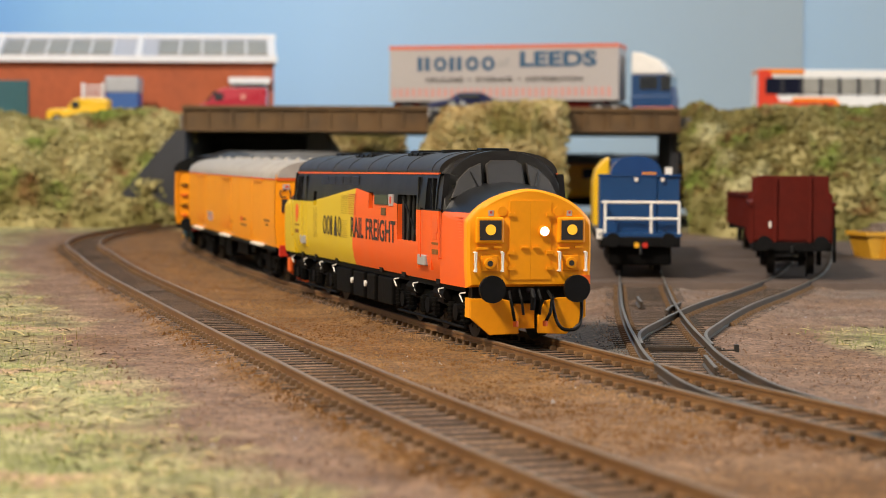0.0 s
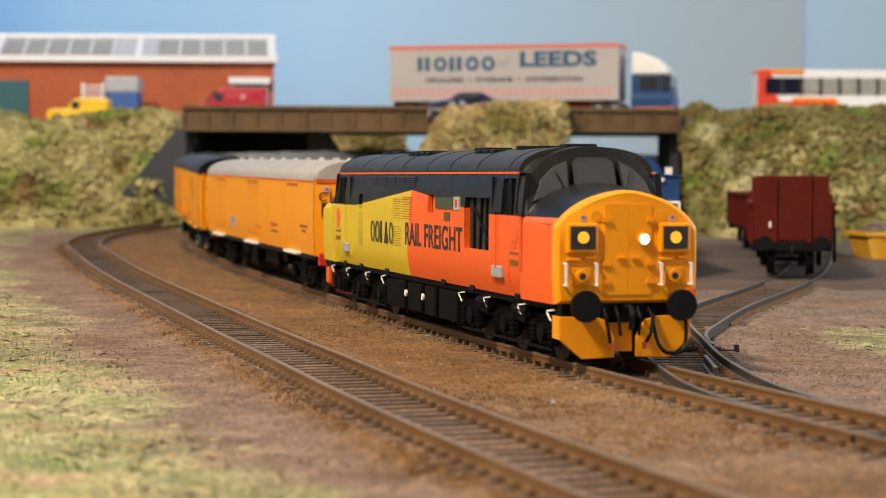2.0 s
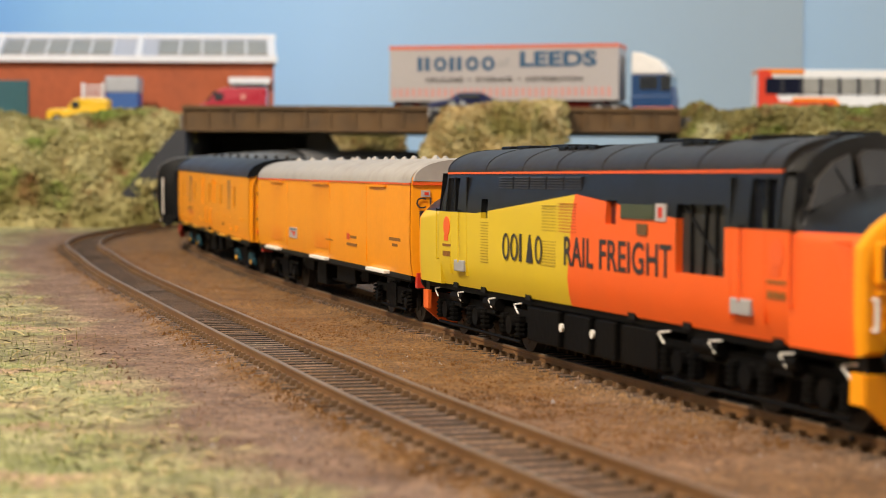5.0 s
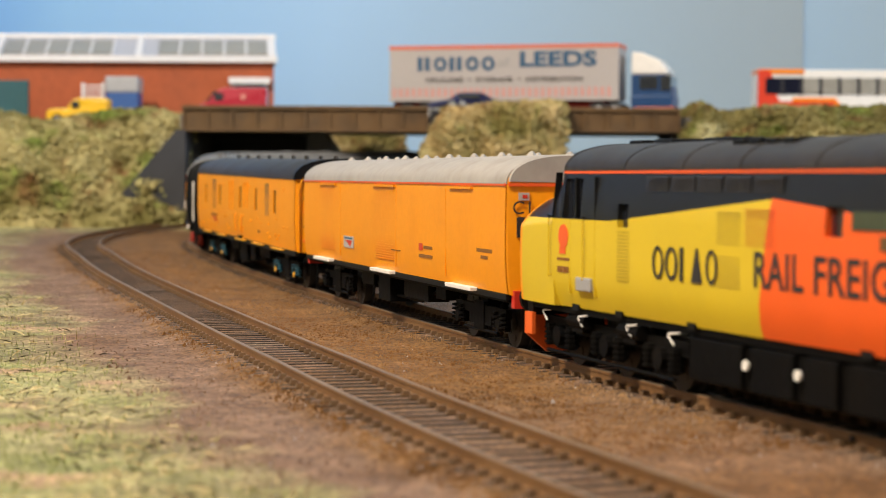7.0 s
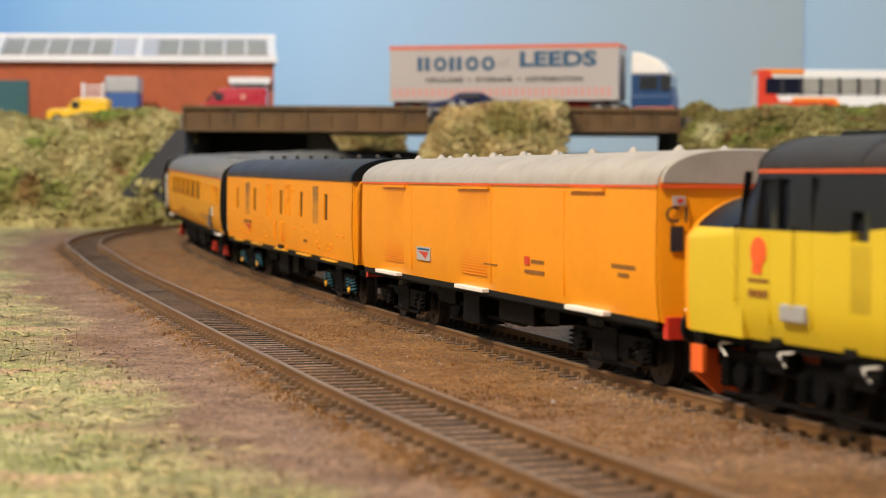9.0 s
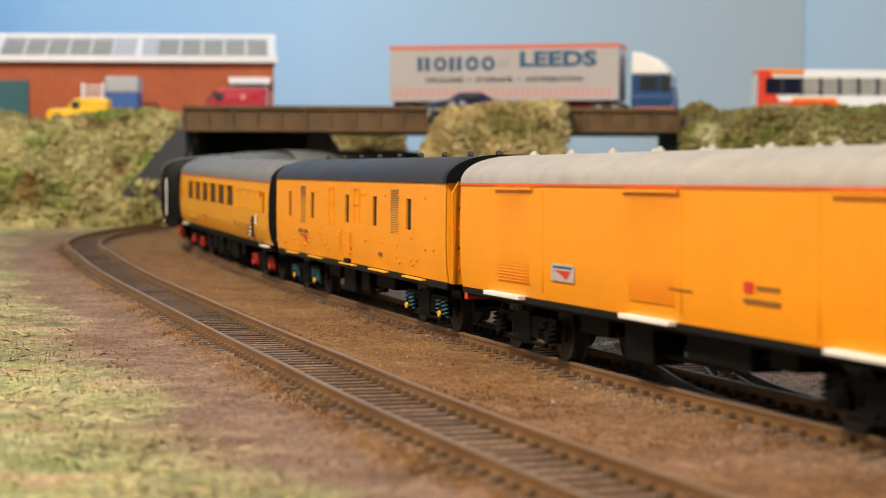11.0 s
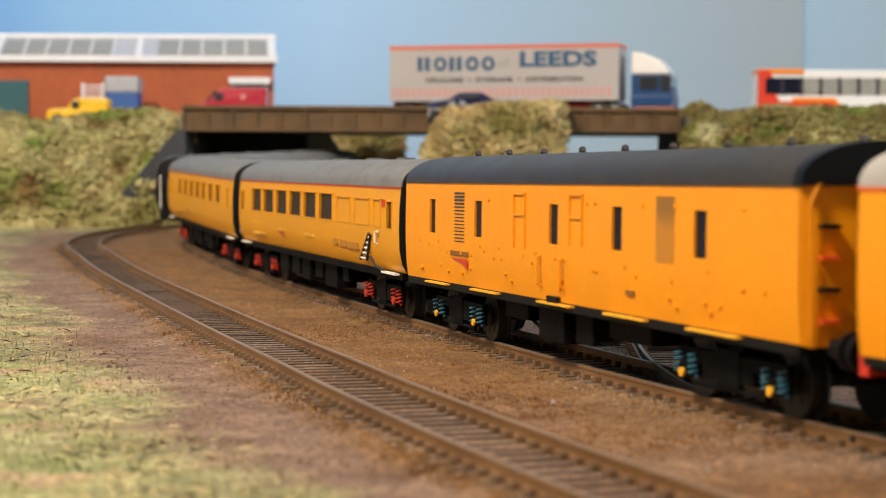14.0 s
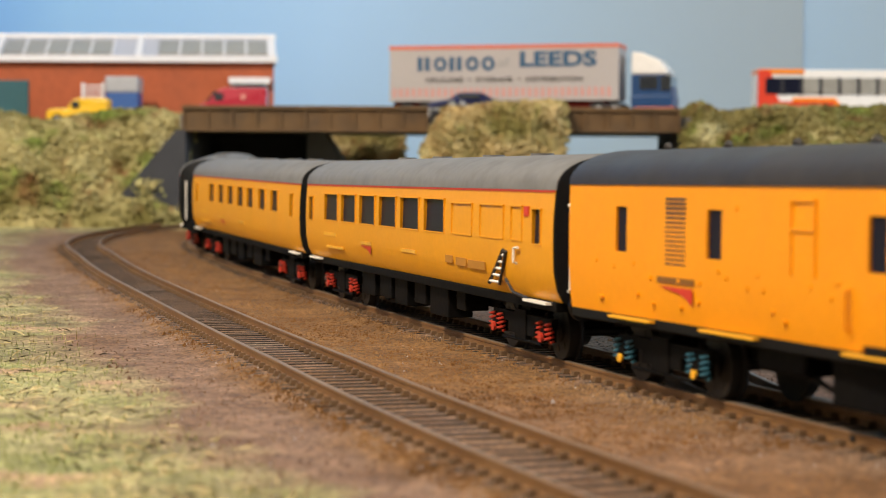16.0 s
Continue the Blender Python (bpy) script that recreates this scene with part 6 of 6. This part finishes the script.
def build_dark_car():
    v = empty("car", "dark blue car with bright chrome lamps", "car", "", at(16, 1300, DECK + 0.5, 180))
    prof = [(-26, 4), (26, 4), (27.5, 8), (25, 11), (13, 12.5), (6, 17.5), (-10, 18), (-18, 13.5), (-26, 12), (-27, 8)]
    body_from(prof, 11.5, 9, 12.6, "car_blue", v, "body", 1.4)
    part("side_window", boxes((-9, 6, -10.6, 10.6, 13, 16.8)), "glazing", v, "side window", bevel=0.5)
    for x in (3, 10):
        part("lamp", rods(((x, 11.2, 9.2), (x, 12.2, 9.2), 2.4), n=16), "chrome", v, "shiny round lamp", smooth=True)
    part("bumper", boxes((-28, 28, 11.4, 12.0, 5, 6.6)), "chrome", v, "chrome trim", bevel=0.2)
    wheels(v, (16, -16), 11.6, 4.2)


build_dark_car()


def build_yard_items():
    c = empty("storage_container", "blue and grey storage container beside the works", "container", "", at(-258, 1500, DECK))
    part("body", boxes((-13, 13, -12, 12, 0, 26)), "container_blue", c, "blue lower part", bevel=0.6)
    part("top", boxes((-13.4, 13.4, -12.4, 12.4, 26, 39)), "shutter", c, "grey upper part", bevel=1.5)
    f = empty("pallet_frame", "white slatted frame standing beside the container", "frame", "", at(-283, 1500, DECK))
    for k in range(4):
        part("slat", boxes((-9, 9, -1.5, 1.5, 19 + k * 4.0, 20.4 + k * 4.0)), "white_frame", f)
    for x in (-9, 7):
        part("post", boxes((x, x + 2, -2, 2, 0, 34)), "white_frame", f)


build_yard_items()


# ---- rolling stock in the yard ----
def yard_wheels(v, xs, r=6.2):
    for x in xs:
        wheelset(v, x, r)


def open_wagon(m, first):
    v = empty("ballast_wagon", "dark red open ballast wagon on the siding", "railway wagon", "open wagons", m)
    half, w = 62.0, 16.3
    for s in (-1, 1):
        part("side_wall", boxes((-half, half, *sorted((s * w, s * (w - 1.2))), 14, 29.5)), "wagon_red", v, "dark red side", bevel=0.2)
        for k in range(8):
            a = -half + 4 + k * 16.5
            part("side_rib", boxes((a, a + 1.8, *sorted((s * w, s * (w + 1.1))), 13.5, 29)), "wagon_red", v)
        part("side_rail", boxes((-half, half, *sorted((s * (w - 1.4), s * (w + 1.2))), 29, 30.4)), "wagon_red", v)
        top = 41.3 if first else 31.0
        pts = [(-w + 0.2, 13.5), (w - 0.2, 13.5), (w - 0.2, min(33.4, top - 0.5)), (w - 1.6, min(34.4, top)), (w - 1.8, top), (-w + 1.8, top), (-w + 1.6, min(34.4, top)), (-w + 0.2, min(33.4, top - 0.5))]
        part("end_wall", slab(pts, s * half, -s * 1.6, "x"), "wagon_red", v, "dark red raised end", bevel=0.25)
        for y in (-7, 7):
            part("end_rib", boxes((*sorted((s * half, s * (half + 1.0))), y - 0.7, y + 0.7, 14, top - 0.8)), "wagon_red", v)
        buffers(v, s * (half + 7), s, r=3.0)
        part("buffer_beam", boxes((*sorted((s * (half - 1), s * (half + 1.2))), -16, 16, 10.5, 14)), "black", v)
        part("hook", tube([(s * (half + 1), 0, 12), (s * (half + 4), 0, 12), (s * (half + 4.4), 0, 9.6)], 0.8), "black", v)
        part("end_lever", boxes((*sorted((s * half, s * (half + 1.4))), 16.2, 17.6, 6, 20)), "black", v)
    part("label_plate", boxes((half, half + 0.3, -9.6, -8.6, 20, 22.5)), "white", v, "small white label")
    part("floor", boxes((-half, half, -w + 1, w - 1, 12, 15)), "under", v)
    part("load", boxes((-half + 2, half - 2, -w + 1.3, w - 1.3, 15, 27)), "rubble", v, "load of rubble")
    for a in (-40, 40):
        for s in (-1, 1):
            part("axle_guard", boxes((a - 7, a + 7, *sorted((s * 11, s * 12.5)), 4, 12)), "under", v)
        yard_wheels(v, (a,))
    return v


open_wagon(pose(0.1525, 0.822, lift(822) * MM, 0, 0, -98.5), True)
open_wagon(pose(0.1700, 0.966, lift(966) * MM, 0, 0, -94), False)


def build_machine():
    v = empty("track_machine", "blue track machine with white railing and domed hood", "rail vehicle", "", pose(0.0882, 0.872, lift(872) * MM, 0, 0, -93.6))
    half = 106.0
    part("frame", boxes((-half, half, -16.5, 16.5, 10.8, 15)), "black", v, "black underframe", bevel=0.4)
    part("deck", boxes((-half, half, -17, 17, 15, 16.4)), "blue", v, "blue deck edge")
    part("cabin", boxes((62, 96, -16.6, 7.2, 16, 40.3)), "blue", v, "blue front housing", bevel=0.4)
    part("cabin_box", boxes((62, 95.4, 7.5, 16.6, 16, 40.0)), "blue", v, "blue side housing", bevel=0.4)
    part("cabin_rim", boxes((61.5, 96.4, -16.9, 16.9, 40.0, 40.9)), "blue_deep", v)
    for y in (-1.5, 9.5):
        part("lamp", boxes((95.8, 97, y - 0.7, y + 0.7, 38, 39.4)), "white", v, "small white lamp")
    rails = [((104, -14.5, 16), (104, -14.5, 29.2)), ((104, 4.5, 16), (104, 4.5, 29.2)), ((104, 16, 16), (104, 16, 29.2)), ((104, -14.5, 29.2), (104, 16, 29.2)), ((104, -14.5, 22.4), (104, 16, 22.4)),
             ((104, -14.5, 29.2), (97, -15.5, 29.2)), ((104, 16, 29.2), (97, 16, 29.2))]
    for a, b in rails:
        part("railing", rods((a, b, 0.6), n=8), "white", v, "white railing")
    part("step", boxes((97, 106, -18, -15.5, 14, 18)), "white", v, "white step edge")
    rh = roof_half(11.0, 40.5, 49.0)
    part("hood", loft([ring_at(x, rh) for x in (20, 40, 60)]), "blue_deep", v, "domed blue hood", smooth=True)
    part("hood_base", boxes((-20, 60, -12, 12, 16, 40.6)), "blue", v, bevel=0.5)
    part("rear_cab", slab([(-17, 16), (-17, 38), (-15.6, 44), (-12.0, 48.6), (-9.5, 50.0), (-9, 16)], -104, 74, "x"), "van_yellow", v, "yellow side of the rear cab", bevel=0.8)
    part("rear_hood", slab([(-8.9, 16), (-8.9, 48.6), (0, 49.8), (4, 49.6), (11, 47.4), (15.6, 43.6), (17, 38), (17, 16)], -104, 74, "x"), "blue_deep", v, "blue side of the rear cab", bevel=0.8)
    part("chimney", boxes((68, 72, 12, 15, 40.3, 44)), "white", v, "white exhaust box")
    part("step_plate", boxes((70, 74, 2, 8, 40.3, 41.8)), "coach_yellow", v)
    buffers(v, half + 6.5, 1, r=3.0)
    part("tail_lamp", rods(((half, -1.5, 11.6), (half + 1.2, -1.5, 11.6), 1.2), n=12), "axle_yellow", v, "yellow lamp")
    part("tail_lamp", rods(((half, 2.0, 11.6), (half + 1.2, 2.0, 11.6), 1.2), n=12), "red", v, "red lamp")
    part("brake_gear", boxes((88, 103, -13, 13, 3.2, 11)), "under", v, "black brake gear", bevel=0.8)
    part("coupling", tube([(half, 0, 11), (half + 5, 0, 10.6), (half + 6, 0, 8)], 0.7), "black", v)
    for a in (-66, 66):
        for s in (-1, 1):
            part("side_frame", boxes((a - 24, a + 24, *sorted((s * 11.6, s * 13.4)), 4.6, 11)), "under", v)
        yard_wheels(v, (a - 16, a + 16))


build_machine()


def build_skip():
    v = empty("skip", "battered yellow skip heaped with rubble", "skip", "", at(226, 930, lift(930) - 3.6, 8))
    bm = loft([[(-15, -12, 0), (15, -12, 0), (15, 12, 0), (-15, 12, 0)], [(-19, -13, 15), (19, -13, 15), (19, 13, 15), (-19, 13, 15)]])
    part("body", bm, "skip_yellow", v, "rust-stained yellow sides")
    part("rim", boxes((-20, 20, -14, -12.4, 14, 16), (-20, 20, 12.4, 14, 14, 16), (-20, -18, -13, 13, 14, 16), (18, 20, -13, 13, 14, 16)), "skip_yellow", v)
    for x in (-8, 8):
        part("rib", slab([(x - 1, 1), (x + 1, 1), (x + 1, 14), (x - 1, 14)], -14.2, 2.4), "skip_yellow", v)
    rnd = random.Random(8)
    bm = bmesh.new()
    for k in range(60):
        x, y = rnd.uniform(-15, 15), rnd.uniform(-10, 10)
        h = 15 + 6 * (1 - (x / 16) ** 2) * (1 - (y / 12) ** 2)
        box(bm, x - rnd.uniform(1, 3), x + rnd.uniform(1, 3), y - rnd.uniform(1, 3), y + rnd.uniform(1, 3), 12, h + rnd.uniform(-1, 1))
    r = part("rubble", bm, "rubble", v, "heap of broken rubble")
    r["kind"] = "stuff"


build_skip()


# ---- loose grit and grass fibres on the board ----
def scatter(name, label, material, seed, count, place, grain):
    """Many small grains or fibres in one object."""
    rnd = random.Random(seed)
    vs, fs = [], []
    made = tries = 0
    while made < count and tries < count * 12:
        tries += 1
        q = place(rnd)
        if q is None:
            continue
        made += 1
        o = len(vs)
        v, f = grain(rnd, q)
        vs += v
        fs += [tuple(o + i for i in t) for t in f]
    me = bpy.data.meshes.new(name)
    me.from_pydata([(a * MM, b * MM, c * MM) for a, b, c in vs], [], fs)
    me.materials.append(M[material])
    return tagged(new(name, me), label, "scatter", kind="stuff")


def stone(rnd, q):
    x, y, z = q
    r = rnd.uniform(0.2, 0.5) * (1.8 if rnd.random() < 0.03 else 1)
    a = rnd.uniform(0, 6)
    v = [(x + r * math.cos(a + k * 2.09) * rnd.uniform(0.7, 1.2), y + r * math.sin(a + k * 2.09) * rnd.uniform(0.7, 1.2), z - 0.3) for k in range(3)] + [(x + rnd.uniform(-0.2, 0.2), y, z + r * rnd.uniform(0.4, 1.0))]
    return v, [(0, 1, 3), (1, 2, 3), (2, 0, 3)]


def blade(rnd, q):
    x, y, z = q
    h, a, w = rnd.uniform(0.5, 1.5), rnd.uniform(0, 6.28), 0.16
    l = rnd.uniform(0.3, 1.6)
    return [(x - w * math.sin(a), y + w * math.cos(a), z - 0.3), (x + w * math.sin(a), y - w * math.cos(a), z - 0.3), (x + l * math.cos(a), y + l * math.sin(a), z + h)], [(0, 1, 2)]


def anywhere(rnd, want):
    """A random place on the board in view, by the sort of ground there."""
    y = 240 + (rnd.random() ** 1.5) * 760
    x = rnd.uniform(-0.26, 0.26) * y
    d2 = ((BED - np.array((x, y))) ** 2).sum(1).min()
    p, g, k = zones(x, y)
    z = (lift(y) + bed_height(d2)) if d2 < 19**2 else ground_height(x, y)
    if want == "grass":
        return (x, y, z) if g > 0.45 + rnd.uniform(-0.15, 0.3) and d2 > 15**2 else None
    if want == "dark":
        return (x, y, z) if k > 0.5 else None
    if d2 < 9.5**2 and rnd.random() < 0.75:
        return None
    if want == "pink":
        return (x, y, z) if p > 0.4 and g < 0.5 else None
    return (x, y, z) if p < 0.6 and g < 0.6 and k < 0.6 else None


scatter("grit", "loose tan ballast grit between the tracks", "grit", 11, 20000, lambda r: anywhere(r, "tan"), stone)
scatter("gravel", "loose pinkish gravel beside the tracks", "grit_pink", 12, 20000, lambda r: anywhere(r, "pink"), stone)
scatter("dark_ballast", "dark grey ballast beside the turnout", "grit_dark", 13, 6000, lambda r: anywhere(r, "dark"), stone)
scatter("pale_chips", "stray pale stone chips on the ground", "trailer", 15, 420, lambda r: anywhere(r, "tan") or anywhere(r, "pink"), stone)
scatter("grass_fibre", "short straw and green grass fibres", "blades", 14, 4500, lambda r: anywhere(r, "grass"), blade)


def stalk(rnd, q):
    """A loose stalk lying on the ground."""
    x, y, z = q
    a, l, w = rnd.uniform(0, 6.28), rnd.uniform(1.5, 5.0), 0.14
    dx, dy = math.cos(a), math.sin(a)
    e = rnd.uniform(0.0, 0.9)
    return [(x - w * dy, y + w * dx, z + 0.15), (x + w * dy, y - w * dx, z + 0.15), (x + l * dx + w * dy, y + l * dy - w * dx, z + 0.2 + e), (x + l * dx - w * dy, y + l * dy + w * dx, z + 0.2 + e), (x + l * dx * 0.5, y + l * dy * 0.5, z + 0.5 + e * 0.5)], [(0, 1, 4), (1, 2, 4), (2, 3, 4), (3, 0, 4)]


def verge(rnd):
    """Places along the edge of the grass."""
    q = anywhere(rnd, "grass")
    return q if q and zones(q[0], q[1])[1] < 0.8 else None


scatter("straw", "pale loose straw stalks on the grass verge", "straw", 16, 260, verge, stalk)
scatter("twigs", "dark twigs and crumbs on the grass verge", "twig", 17, 420, verge, lambda r, q: stalk(r, q) if r.random() < 0.3 else stone(r, q))
lay_sleepers(T_MAIN, MAIN, 255, 1180)
lay_sleepers(T_NEAR, NEAR, 225, 1240)
lay_sleepers(T_A, SIDING_A, 408, 900)
lay_sleepers(T_B, SIDING_B, 560, 900)

# ---- movement: the train runs along the main line ----
RUN = [0, 14.1, 29.6, 47.5, 66.3, 86.6, 108.3, 130.0, 150.9, 171.9, 193.1, 214.4, 236.0, 257.7, 279.6, 301.6, 323.6, 345.0, 367.3, 391.6, 417.8, 445.5, 474.7, 505.0, 536.2, 568.2, 600.6, 633.3, 666.0, 698.7, 731.5, 764.3, 797.1]
CENTRE = {"loco": (0.0, 74.4), "van": (-242.3, 80.0), "brake": (-487.3, 80.0), "saloon": (-740.6, 93.0), "rear": (-1008.3, 93.0), "last": (-1276.0, 93.0)}


def run_at(t):
    """Distance run at t seconds, smoothly between the half-second marks."""
    r = np.array(RUN)
    d = np.gradient(r, 0.5)
    i = min(int(t / 0.5), len(r) - 2)
    u = t / 0.5 - i
    return float((2 * u**3 - 3 * u**2 + 1) * r[i] + (u**3 - 2 * u**2 + u) * 0.5 * d[i] + (-2 * u**3 + 3 * u**2) * r[i + 1] + (u**3 - u**2) * 0.5 * d[i + 1])


def vehicle_pose(key, t):
    c, b = CENTRE[key]
    s = c + run_at(t)
    (x1, y1, h1), (x2, y2, h2) = on_line(s + b), on_line(s - b)
    p, q = Vector((x1, y1, lift(y1))), Vector((x2, y2, lift(y2)))
    d = p - q
    yaw, tilt = math.atan2(d.y, d.x), math.atan2(d.z, math.hypot(d.x, d.y))
    m = (p + q) / 2 * MM
    return Matrix.Translation(m) @ Matrix.Rotation(yaw, 4, "Z") @ Matrix.Rotation(-tilt, 4, "Y"), yaw, h1, h2


def motions():
    half_seconds = [k * 0.5 for k in range(33)]
    tenths = [k * 0.1 for k in range(161)]
    for key, ob in TRAIN.items():
        walk(ob, [(t, vehicle_pose(key, t)[0]) for t in half_seconds])
    for key, bogie, x, wheelsets, r in BOGIES:
        rows = []
        for t in half_seconds:
            _, yaw, h1, h2 = vehicle_pose(key, t)
            turn = (h1 if x > 0 else h2) - yaw
            rows.append((t, pose(x * MM, 0, 0, 0, 0, math.degrees(math.remainder(turn, math.tau)))))
        walk(bogie, rows)
        for w in wheelsets:
            place = w.location.copy()
            walk(w, [(t, Matrix.Translation(place) @ Matrix.Rotation(run_at(t) / r, 4, "Y")) for t in tenths])


motions()
